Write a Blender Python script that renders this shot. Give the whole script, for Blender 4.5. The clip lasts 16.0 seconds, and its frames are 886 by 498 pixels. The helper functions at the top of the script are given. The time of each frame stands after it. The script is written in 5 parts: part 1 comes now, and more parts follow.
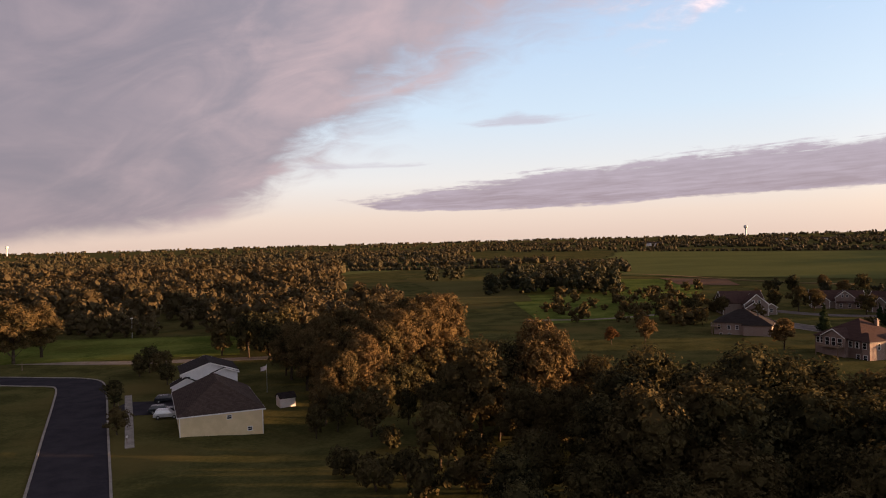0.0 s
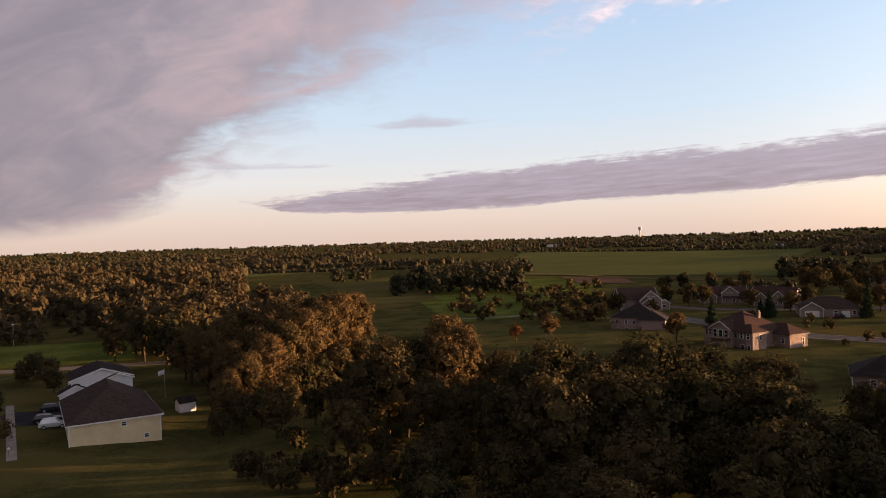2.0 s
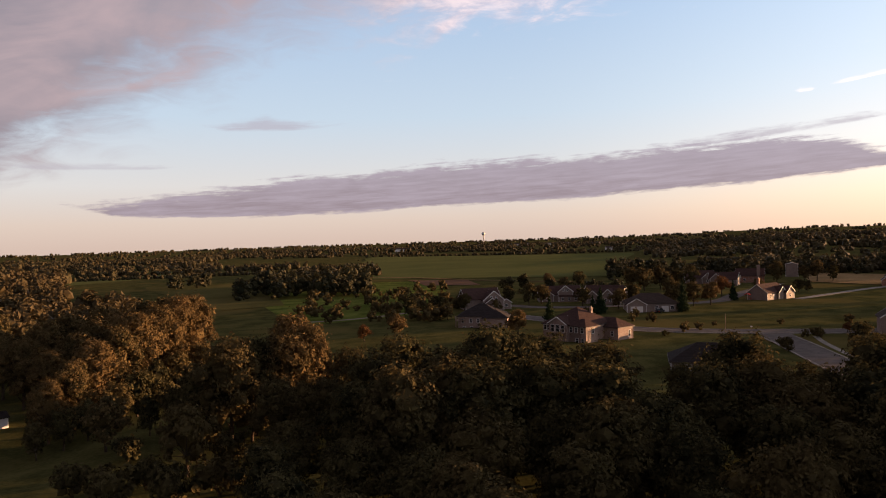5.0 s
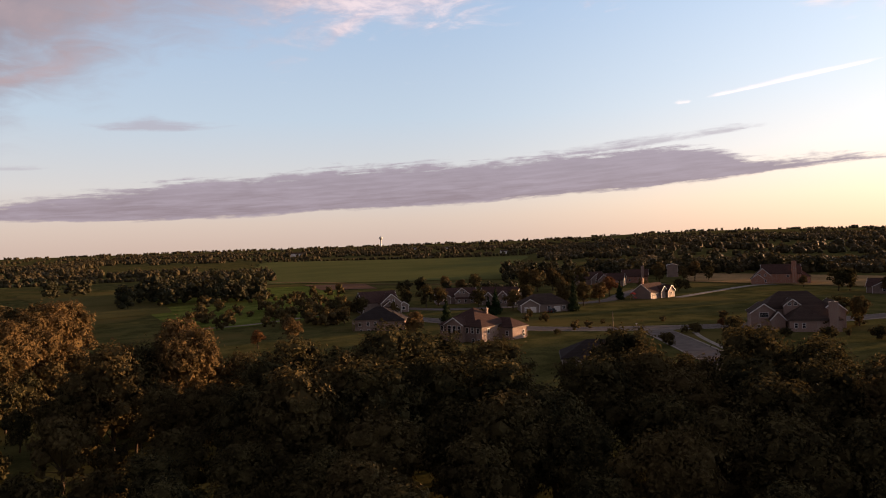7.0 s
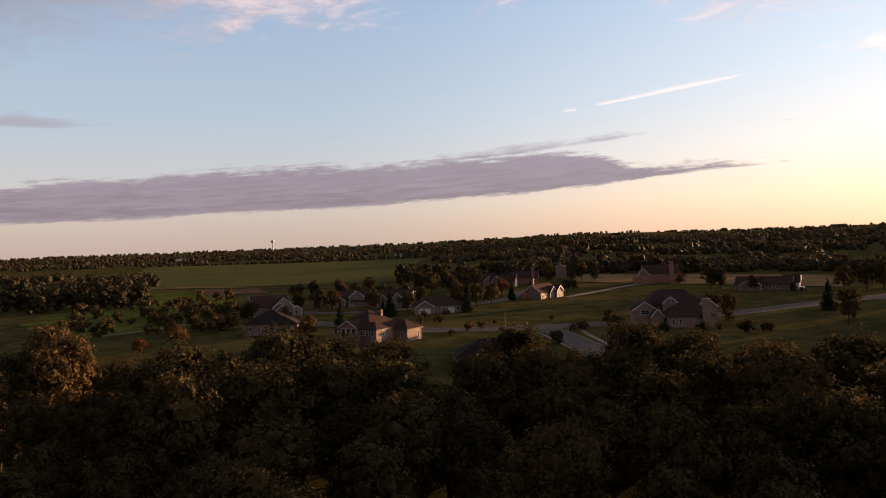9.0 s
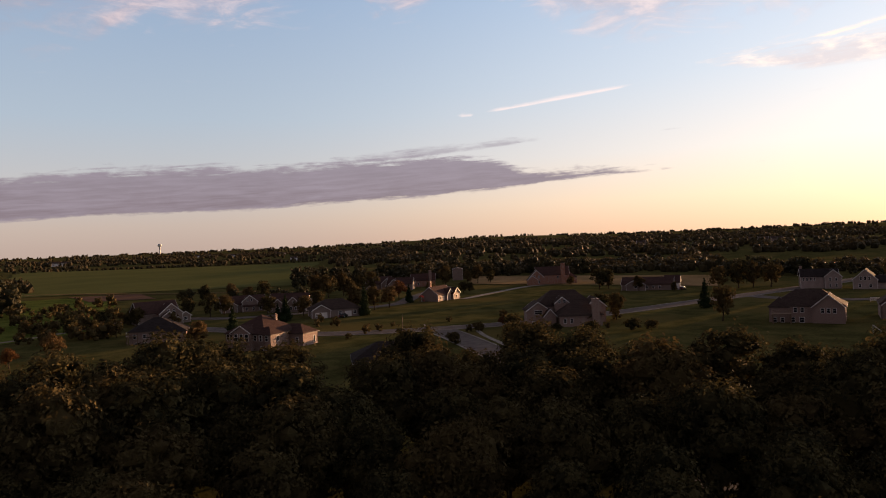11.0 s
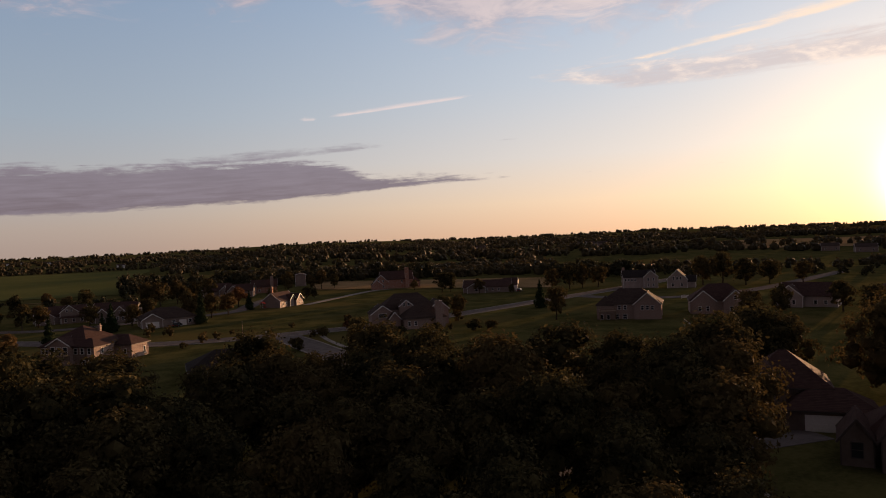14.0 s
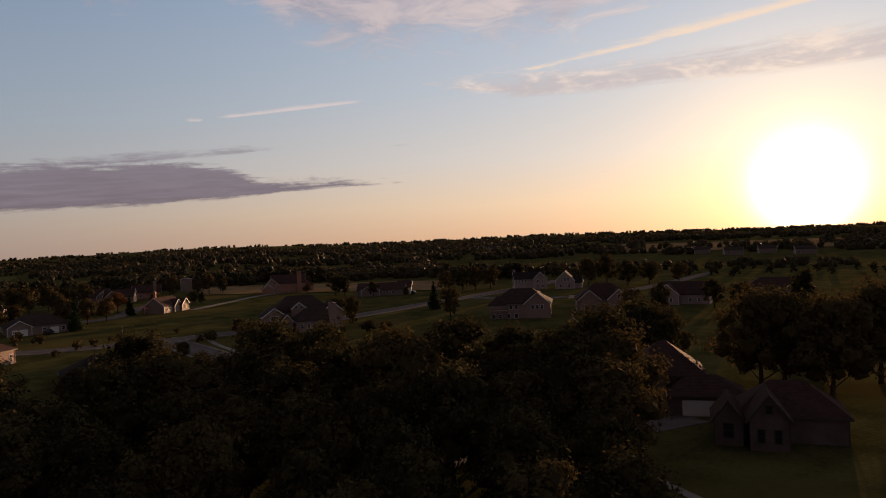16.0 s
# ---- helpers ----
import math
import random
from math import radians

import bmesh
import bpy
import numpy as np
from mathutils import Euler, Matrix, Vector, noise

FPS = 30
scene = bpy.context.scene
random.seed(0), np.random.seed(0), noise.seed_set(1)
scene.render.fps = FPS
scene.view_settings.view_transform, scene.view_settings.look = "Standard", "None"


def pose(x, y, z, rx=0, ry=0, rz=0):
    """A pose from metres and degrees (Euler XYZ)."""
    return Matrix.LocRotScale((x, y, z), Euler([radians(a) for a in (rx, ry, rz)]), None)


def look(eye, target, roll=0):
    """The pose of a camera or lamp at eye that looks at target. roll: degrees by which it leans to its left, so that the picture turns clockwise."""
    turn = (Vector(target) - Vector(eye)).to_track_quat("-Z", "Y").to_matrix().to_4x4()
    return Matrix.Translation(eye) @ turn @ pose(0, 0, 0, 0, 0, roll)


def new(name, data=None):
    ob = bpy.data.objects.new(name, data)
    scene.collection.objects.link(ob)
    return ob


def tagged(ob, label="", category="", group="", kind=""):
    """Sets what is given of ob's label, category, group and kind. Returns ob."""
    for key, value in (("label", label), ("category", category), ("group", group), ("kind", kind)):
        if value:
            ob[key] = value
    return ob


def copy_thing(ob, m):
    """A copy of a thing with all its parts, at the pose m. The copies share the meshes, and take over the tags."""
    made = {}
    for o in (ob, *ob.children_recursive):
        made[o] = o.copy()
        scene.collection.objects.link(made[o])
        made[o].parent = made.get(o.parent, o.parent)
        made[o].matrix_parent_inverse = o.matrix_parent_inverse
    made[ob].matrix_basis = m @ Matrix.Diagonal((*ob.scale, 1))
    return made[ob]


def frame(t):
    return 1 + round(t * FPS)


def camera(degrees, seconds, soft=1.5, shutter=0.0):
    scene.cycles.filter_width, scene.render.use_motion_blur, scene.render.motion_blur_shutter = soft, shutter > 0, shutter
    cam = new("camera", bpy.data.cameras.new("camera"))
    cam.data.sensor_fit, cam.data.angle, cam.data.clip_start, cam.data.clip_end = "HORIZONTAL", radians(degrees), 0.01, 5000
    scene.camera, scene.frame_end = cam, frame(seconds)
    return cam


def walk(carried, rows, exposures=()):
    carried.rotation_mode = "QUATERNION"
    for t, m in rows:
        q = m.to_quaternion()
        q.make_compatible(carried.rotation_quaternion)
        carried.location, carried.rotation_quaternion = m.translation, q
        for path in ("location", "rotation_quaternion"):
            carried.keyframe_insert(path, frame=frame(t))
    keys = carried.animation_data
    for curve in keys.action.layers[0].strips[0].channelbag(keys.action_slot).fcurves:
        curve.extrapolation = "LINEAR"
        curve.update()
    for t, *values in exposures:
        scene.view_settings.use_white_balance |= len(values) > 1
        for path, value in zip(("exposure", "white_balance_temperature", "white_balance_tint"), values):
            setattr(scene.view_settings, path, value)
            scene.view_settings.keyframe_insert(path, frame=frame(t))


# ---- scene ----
# ---- camera: a drone that turns to the right and sinks slowly ----
cam = camera(64.0, 16.0, soft=1.0)
# seconds, x, y, z, yaw, pitch, roll
TURN = (
    (0.0, -0.07, -0.52, 31.45, 0.00, -0.63, -1.47),
    (0.5, -0.17, -0.48, 31.24, -1.89, -0.63, -1.53),
    (1.0, -0.25, -0.44, 31.02, -3.79, -0.63, -1.58),
    (1.5, -0.31, -0.40, 30.78, -5.68, -0.64, -1.63),
    (2.0, -0.35, -0.36, 30.54, -7.59, -0.67, -1.67),
    (2.5, -0.38, -0.32, 30.29, -9.55, -0.69, -1.68),
    (3.0, -0.39, -0.28, 30.05, -11.59, -0.69, -1.69),
    (3.5, -0.39, -0.24, 29.81, -13.63, -0.68, -1.69),
    (4.0, -0.38, -0.20, 29.58, -15.72, -0.65, -1.71),
    (6.5, -0.17, 0.01, 28.63, -26.04, -0.52, -1.97),
    (7.0, -0.11, 0.05, 28.49, -28.14, -0.50, -2.03),
    (7.5, -0.04, 0.09, 28.37, -30.26, -0.49, -2.08),
    (8.0, 0.03, 0.14, 28.26, -32.39, -0.50, -2.14),
    (8.5, 0.10, 0.18, 28.16, -34.53, -0.52, -2.19),
    (9.0, 0.17, 0.23, 28.08, -36.63, -0.55, -2.23),
    (11.5, 0.50, 0.48, 27.74, -46.97, -0.61, -2.35),
    (12.0, 0.55, 0.53, 27.66, -49.05, -0.60, -2.38),
    (12.5, 0.60, 0.59, 27.56, -51.13, -0.58, -2.40),
    (13.0, 0.63, 0.65, 27.44, -53.22, -0.58, -2.43),
    (13.5, 0.66, 0.70, 27.29, -55.34, -0.61, -2.45),
    (14.0, 0.68, 0.76, 27.10, -57.46, -0.66, -2.47),
    (14.5, 0.68, 0.83, 26.87, -59.59, -0.69, -2.48),
    (15.0, 0.67, 0.89, 26.58, -61.74, -0.69, -2.48),
    (15.5, 0.65, 0.96, 26.23, -63.89, -0.65, -2.47),
    (16.0, 0.61, 1.03, 25.81, -66.04, -0.60, -2.45),
)


def turn_pose(x, y, z, yaw, pitch, lean):
    return pose(x, y, z) @ pose(0, 0, 0, 0, 0, yaw) @ pose(0, 0, 0, 90 + pitch, 0, 0) @ pose(0, 0, 0, 0, 0, lean)


EXPOSURES = ((0.0, 1.64, 6500, 14), (4.0, 1.47, 6500, 14), (7.0, 1.32, 6500, 15), (9.0, 1.16, 6500, 15), (12.5, 0.86, 6500, 16), (16.0, 0.40, 6500, 16))
walk(cam, [(t, turn_pose(*row)) for t, *row in TURN], EXPOSURES)

# ---- sky and sun ----
SUN_AZ, SUN_EL = 93.3, 3.0          # degrees clockwise from +y, degrees up


class Graph:
    """Short calls for shader nodes."""

    def __init__(self, tree):
        self.tree = tree
        tree.nodes.clear()

    def node(self, kind, **values):
        n = self.tree.nodes.new(kind)
        for key, value in values.items():
            setattr(n, key, value)
        return n

    def plug(self, value, socket):
        if isinstance(value, bpy.types.NodeSocket):
            self.tree.links.new(value, socket)
        elif value is not None:
            socket.default_value = value

    def op(self, kind, a, b=None, c=None, clamp=False):
        n = self.node("ShaderNodeMath", operation=kind, use_clamp=clamp)
        for i, v in enumerate((a, b, c)):
            self.plug(v, n.inputs[i])
        return n.outputs[0]

    def vec(self, kind, a, b=None):
        n = self.node("ShaderNodeVectorMath", operation=kind)
        self.plug(a, n.inputs[0])
        self.plug(b, n.inputs[1])
        return n.outputs["Value"] if kind in ("DOT_PRODUCT", "LENGTH") else n.outputs[0]

    def step(self, v, lo, hi, a=0.0, b=1.0, smooth=True):
        n = self.node("ShaderNodeMapRange", interpolation_type="SMOOTHSTEP" if smooth else "LINEAR")
        for i, x in enumerate((v, lo, hi, a, b)):
            self.plug(x, n.inputs[i])
        return n.outputs[0]

    def mix(self, f, a, b, kind="MIX"):
        n = self.node("ShaderNodeMix", data_type="RGBA", blend_type=kind)
        self.plug(f, n.inputs[0])
        self.plug(a if isinstance(a, bpy.types.NodeSocket) else (*a, 1), n.inputs[6])
        self.plug(b if isinstance(b, bpy.types.NodeSocket) else (*b, 1), n.inputs[7])
        return n.outputs[2]

    def ramp(self, f, stops):
        n = self.node("ShaderNodeValToRGB")
        e = n.color_ramp.elements
        while len(e) < len(stops):
            e.new(0.5)
        for x, (p, c) in zip(e, stops):
            x.position, x.color = p, (*c, 1)
        self.plug(f, n.inputs[0])
        return n.outputs[0]

    def curve(self, f, points, lo, hi, scale):
        """A height over an angle, point by point."""
        g = self.step(f, lo, hi, smooth=False)
        c = self.ramp(g, [((x - lo) / (hi - lo), (y / scale,) * 3) for x, y in points])
        return self.op("MULTIPLY", self.node_bw(c), scale)

    def node_bw(self, c):
        n = self.node("ShaderNodeSeparateColor")
        self.plug(c, n.inputs[0])
        return n.outputs[0]

    def noise(self, v, scale, detail=4.0, rough=0.55, warp=0.0):
        n = self.node("ShaderNodeTexNoise")
        self.plug(v, n.inputs["Vector"])
        for k, x in (("Scale", scale), ("Detail", detail), ("Roughness", rough), ("Distortion", warp)):
            n.inputs[k].default_value = x
        return n.outputs["Fac"]

    def join(self, x, y, z):
        n = self.node("ShaderNodeCombineXYZ")
        for i, v in enumerate((x, y, z)):
            self.plug(v, n.inputs[i])
        return n.outputs[0]


def build_sky():
    world = bpy.data.worlds.new("sky")
    scene.world = world
    world.use_nodes = True
    g = Graph(world.node_tree)
    sky = g.node("ShaderNodeTexSky", sky_type="NISHITA", sun_disc=False, sun_elevation=radians(SUN_EL),
                 sun_rotation=radians(SUN_AZ), altitude=300, air_density=1.0, dust_density=1.4, ozone_density=1.2)
    way = g.node("ShaderNodeTexCoord").outputs["Generated"]
    xyz = g.node("ShaderNodeSeparateXYZ")
    g.plug(way, xyz.inputs[0])
    x, y, z = xyz.outputs
    az = g.op("MULTIPLY", g.op("ARCTAN2", x, y), 57.2958)
    el = g.op("MULTIPLY", g.op("ARCSINE", z), 57.2958)
    a, e = radians(SUN_AZ), radians(SUN_EL)
    cosine = g.vec("DOT_PRODUCT", way, (math.sin(a) * math.cos(e), math.cos(a) * math.cos(e), math.sin(e)))
    off = g.op("MULTIPLY", g.op("ARCCOSINE", g.op("MINIMUM", cosine, 0.999999)), 57.2958)
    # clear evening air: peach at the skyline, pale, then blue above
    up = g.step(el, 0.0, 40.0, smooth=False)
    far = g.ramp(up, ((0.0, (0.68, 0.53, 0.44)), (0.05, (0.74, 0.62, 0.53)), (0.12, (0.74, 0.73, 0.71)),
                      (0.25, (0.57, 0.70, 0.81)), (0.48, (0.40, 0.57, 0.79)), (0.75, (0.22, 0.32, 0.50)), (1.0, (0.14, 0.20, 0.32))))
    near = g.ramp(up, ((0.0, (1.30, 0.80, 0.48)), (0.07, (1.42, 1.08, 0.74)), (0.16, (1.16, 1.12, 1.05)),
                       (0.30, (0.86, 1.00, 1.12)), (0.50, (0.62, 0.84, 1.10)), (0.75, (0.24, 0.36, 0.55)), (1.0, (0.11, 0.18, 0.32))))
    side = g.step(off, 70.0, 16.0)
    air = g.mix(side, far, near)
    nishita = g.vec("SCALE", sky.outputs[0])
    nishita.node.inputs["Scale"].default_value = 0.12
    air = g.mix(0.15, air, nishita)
    # glow of the air round the sun
    core = g.op("POWER", 2.718, g.op("MULTIPLY", g.op("POWER", g.op("DIVIDE", off, 2.5), 2.0), -1.0))
    halo = g.op("POWER", 2.718, g.op("DIVIDE", off, -5.0))
    wide = g.op("POWER", 2.718, g.op("DIVIDE", off, -20.0))
    glow = g.mix(1.0, g.mix(core, (0, 0, 0), (10.0, 8.5, 5.5)), g.mix(halo, (0, 0, 0), (2.0, 1.2, 0.28)), "ADD")
    glow = g.mix(1.0, glow, g.mix(wide, (0, 0, 0), (0.46, 0.40, 0.30)), "ADD")
    # clouds, drawn out along the skyline
    flat = g.join(g.op("MULTIPLY", az, 0.085), g.op("MULTIPLY", el, 0.26), 0.0)
    slant = g.join(g.op("MULTIPLY", g.op("ADD", az, g.op("MULTIPLY", el, -1.6)), 0.17),
                   g.op("MULTIPLY", g.op("ADD", el, g.op("MULTIPLY", az, 0.25)), 0.20), 0.3)
    big = g.op("SUBTRACT", g.noise(slant, 0.7, 7.0, 0.55, 0.9), 0.5)
    fine = g.op("SUBTRACT", g.noise(flat, 2.2, 8.0, 0.60, 0.8), 0.5)
    tuft = g.op("SUBTRACT", g.noise(flat, 9.0, 5.0, 0.6, 0.3), 0.5)
    comb = g.op("SUBTRACT", g.noise(g.join(g.op("MULTIPLY", az, 0.030), g.op("ADD", g.op("MULTIPLY", el, 0.42), g.op("MULTIPLY", az, -0.018)), 1.7), 9.0, 4.0, 0.6, 0.4), 0.5)
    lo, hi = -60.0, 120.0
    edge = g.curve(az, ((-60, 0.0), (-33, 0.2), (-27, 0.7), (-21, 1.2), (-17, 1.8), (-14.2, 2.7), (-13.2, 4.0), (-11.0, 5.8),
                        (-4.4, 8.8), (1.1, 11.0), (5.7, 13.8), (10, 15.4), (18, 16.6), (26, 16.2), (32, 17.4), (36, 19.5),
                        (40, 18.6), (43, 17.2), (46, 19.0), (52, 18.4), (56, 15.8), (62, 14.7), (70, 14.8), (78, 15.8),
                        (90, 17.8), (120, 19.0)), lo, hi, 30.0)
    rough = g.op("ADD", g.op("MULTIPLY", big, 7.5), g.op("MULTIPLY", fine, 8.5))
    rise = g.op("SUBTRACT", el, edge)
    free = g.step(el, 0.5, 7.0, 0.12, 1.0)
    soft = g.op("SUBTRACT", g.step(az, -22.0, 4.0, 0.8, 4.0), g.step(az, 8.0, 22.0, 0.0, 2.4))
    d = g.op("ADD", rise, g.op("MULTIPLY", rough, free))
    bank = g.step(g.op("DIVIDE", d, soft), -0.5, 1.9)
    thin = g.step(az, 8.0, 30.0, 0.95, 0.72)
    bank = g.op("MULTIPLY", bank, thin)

    def strip(low, top, wobble, blur, amount):
        u = g.curve(az, top, lo, hi, 30.0)
        w = g.curve(az, low, lo, hi, 30.0)
        n = g.op("MULTIPLY", g.op("ADD", g.op("ADD", g.op("MULTIPLY", fine, 0.6), g.op("MULTIPLY", tuft, 0.5)), g.op("MULTIPLY", comb, 0.9)), wobble)
        above = g.step(g.op("ADD", g.op("SUBTRACT", el, w), g.op("MULTIPLY", n, 0.35)), -0.05 * blur, 0.35 * blur)
        under = g.step(g.op("ADD", g.op("SUBTRACT", u, el), n), -0.3 * blur, 0.7 * blur)
        return g.op("MULTIPLY", g.op("MULTIPLY", above, under), amount)

    band = strip(((-9, 3.6), (-5, 2.5), (5, 2.3), (11, 2.45), (18, 2.75), (29, 3.0), (46.6, 3.75), (57.6, 4.6), (64, 4.95)),
                 ((-9, 3.4), (-6, 3.5), (-2.8, 3.9), (5.4, 5.0), (18.5, 6.2), (24.5, 6.4), (33.6, 6.5), (39, 6.8), (44, 6.9),
                  (48, 6.6), (50, 6.2), (51.4, 5.5), (57.6, 5.2), (61, 4.85), (64, 4.5)), 1.9, 0.75, 0.93)
    wisp = strip(((33, 6.6), (40, 6.5), (46, 7.0), (52.5, 7.6), (54, 7.9)), ((33, 6.3), (40, 7.2), (46, 7.6), (51, 8.0), (54, 7.6)), 1.3, 0.7, 0.6)
    trail = strip(((47.5, 10.2), (49.4, 10.1), (59.3, 11.2), (62, 11.7)), ((47.5, 9.7), (49.4, 10.35), (54, 11.0), (59.3, 11.45), (62, 11.3)), 0.35, 0.35, 0.7)
    puff = strip(((45.6, 10.2), (46.6, 9.8), (47.6, 9.85), (48.3, 10.2)), ((45.6, 9.6), (46.8, 10.15), (47.8, 10.1), (48.3, 9.7)), 0.3, 0.4, 0.6)
    small = strip(((0, 9.6), (3.2, 8.9), (8, 9.0), (13, 9.6)), ((0, 9.1), (3, 9.4), (6.2, 10.1), (9, 9.6), (14, 9.3)), 1.0, 0.8, 0.6)
    veil = strip(((-13, 6.4), (-10, 5.9), (-2, 6.0), (1, 6.4)), ((-13, 6.1), (-9, 6.35), (-3, 6.4), (1, 6.1)), 0.6, 0.4, 0.4)
    streak = strip(((64, 12.8), (66, 12.2), (73.5, 10.9), (84.7, 11.2), (98, 10.9), (120, 10.0)),
                   ((64, 12.2), (66, 12.5), (70, 12.9), (79, 13.2), (88, 13.5), (98, 13.6), (120, 14.0)), 2.4, 1.6, 0.6)
    blade = strip(((71, 13.4), (74, 13.1), (84, 14.4), (93, 15.4), (105, 16.4)), ((71, 12.9), (78, 14.0), (84.7, 15.2), (93, 16.2), (105, 17.6)), 0.9, 0.7, 0.8)
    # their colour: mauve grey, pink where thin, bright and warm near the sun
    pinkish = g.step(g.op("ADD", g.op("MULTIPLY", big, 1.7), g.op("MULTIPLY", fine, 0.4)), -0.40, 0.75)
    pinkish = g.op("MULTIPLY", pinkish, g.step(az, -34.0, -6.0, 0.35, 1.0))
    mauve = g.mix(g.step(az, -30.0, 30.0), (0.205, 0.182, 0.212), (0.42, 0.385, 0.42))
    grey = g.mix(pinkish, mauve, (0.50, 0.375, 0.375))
    # unseen cloud overhead is made darker to cut the light on the ground
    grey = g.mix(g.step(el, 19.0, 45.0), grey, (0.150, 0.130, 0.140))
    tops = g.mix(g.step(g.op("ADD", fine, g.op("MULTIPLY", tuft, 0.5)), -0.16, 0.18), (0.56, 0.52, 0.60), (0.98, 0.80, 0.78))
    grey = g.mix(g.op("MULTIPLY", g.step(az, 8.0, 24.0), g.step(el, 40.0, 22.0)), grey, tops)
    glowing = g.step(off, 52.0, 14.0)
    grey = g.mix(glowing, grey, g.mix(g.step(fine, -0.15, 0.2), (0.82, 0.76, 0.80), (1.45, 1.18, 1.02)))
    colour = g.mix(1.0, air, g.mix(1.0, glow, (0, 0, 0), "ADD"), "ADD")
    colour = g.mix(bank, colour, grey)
    slate = g.mix(g.step(g.op("SUBTRACT", el, g.op("MULTIPLY", tuft, 2.0)), 3.0, 7.0), (0.27, 0.215, 0.245), (0.34, 0.295, 0.34))
    colour = g.mix(band, colour, g.mix(g.step(g.op("ADD", g.op("MULTIPLY", fine, 0.5), comb), -0.32, 0.42), slate, (0.40, 0.345, 0.40)))
    colour = g.mix(g.op("MAXIMUM", g.op("MAXIMUM", small, wisp), veil), colour, (0.42, 0.38, 0.43))
    colour = g.mix(g.op("MAXIMUM", trail, puff), colour, (1.35, 1.12, 1.02))
    colour = g.mix(streak, colour, g.mix(g.step(g.op("ADD", fine, g.op("MULTIPLY", tuft, 0.6)), -0.1, 0.25), (0.98, 0.84, 0.80), (1.7, 1.35, 1.05)))
    colour = g.mix(blade, colour, (1.7, 1.32, 0.95))
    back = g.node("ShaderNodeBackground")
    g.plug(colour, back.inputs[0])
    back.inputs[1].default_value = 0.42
    out = g.node("ShaderNodeOutputWorld")
    g.tree.links.new(back.outputs[0], out.inputs[0])
    world.cycles.sampling_method = "MANUAL"
    world.cycles.sample_map_resolution = 512


build_sky()
lamp = bpy.data.lights.new("sun", "SUN")
lamp.energy, lamp.angle, lamp.color = 5.0, radians(0.6), (1.0, 0.56, 0.27)
sun = new("sun", lamp)
sun.matrix_world = look((300 * math.sin(radians(SUN_AZ)), 300 * math.cos(radians(SUN_AZ)), 300 * math.tan(radians(SUN_EL))), (0, 0, 0))

# ---- materials ----
def material(name, build):
    m = bpy.data.materials.new(name)
    m.use_nodes = True
    g = Graph(m.node_tree)
    shader = build(g)
    out = g.node("ShaderNodeOutputMaterial")
    g.tree.links.new(shader, out.inputs[0])
    return m


def principled(g, colour, rough=0.8, metal=0.0, bump=None, depth=0.02, gloss=0.3):
    p = g.node("ShaderNodeBsdfPrincipled")
    g.plug(colour if isinstance(colour, bpy.types.NodeSocket) else (*colour, 1), p.inputs["Base Color"])
    g.plug(rough, p.inputs["Roughness"])
    p.inputs["Metallic"].default_value = metal
    p.inputs["Specular IOR Level"].default_value = gloss
    if bump is not None:
        b = g.node("ShaderNodeBump")
        b.inputs["Distance"].default_value = depth
        g.plug(bump, b.inputs["Height"])
        g.plug(b.outputs[0], p.inputs["Normal"])
    return p.outputs[0]


def place_of(g):
    return g.node("ShaderNodeNewGeometry").outputs["Position"]


def mottled(name, dark, light, scale, fine=8.0, rough=0.9, depth=0.03, spread=0.0, third=None, gloss=0.0):
    """A surface with stains and grain at two scales."""
    def build(g):
        at = place_of(g)
        wide = g.noise(at, scale, 5, 0.6, 0.4)
        grain = g.noise(at, scale * fine, 4, 0.65)
        f = g.op("ADD", g.op("MULTIPLY", wide, 0.65), g.op("MULTIPLY", grain, 0.35))
        c = g.mix(g.step(f, 0.36, 0.64), dark, light)
        if third is not None:
            c = g.mix(g.step(g.noise(at, scale * 0.23, 3, 0.5), 0.52, 0.68), c, third)
        if spread:
            r = g.node("ShaderNodeObjectInfo").outputs["Random"]
            c = g.mix(g.op("MULTIPLY", r, spread), c, light)
        return principled(g, c, rough, 0, grain, depth, gloss)
    return material(name, build)


def foliage(name, dark, light, gold, through_light=0.22, gloss=0.03, rough=0.95):
    """Leaves: each leaf and each tree a little different; some light passes."""
    def build(g):
        leaf = g.node("ShaderNodeNewGeometry").outputs["Random Per Island"]
        tree = g.node("ShaderNodeObjectInfo").outputs["Random"]
        at = place_of(g)
        f = g.op("ADD", g.op("MULTIPLY", leaf, 0.30), g.op("MULTIPLY", g.noise(at, 0.30, 4), 0.70))
        c = g.mix(g.step(f, 0.30, 0.72), dark, light)
        # for oaks and woodland, gold puts sunlit warmth into some trees' colour
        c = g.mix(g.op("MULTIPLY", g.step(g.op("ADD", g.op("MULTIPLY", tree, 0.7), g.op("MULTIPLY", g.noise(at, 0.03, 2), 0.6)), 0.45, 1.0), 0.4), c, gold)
        body = principled(g, c, rough, gloss=gloss)
        thin = g.node("ShaderNodeBsdfTranslucent")
        g.plug(c, thin.inputs[0])
        both = g.node("ShaderNodeMixShader")
        both.inputs[0].default_value = through_light
        g.tree.links.new(body, both.inputs[1])
        g.tree.links.new(thin.outputs[0], both.inputs[2])
        return both.outputs[0]
    return material(name, build)


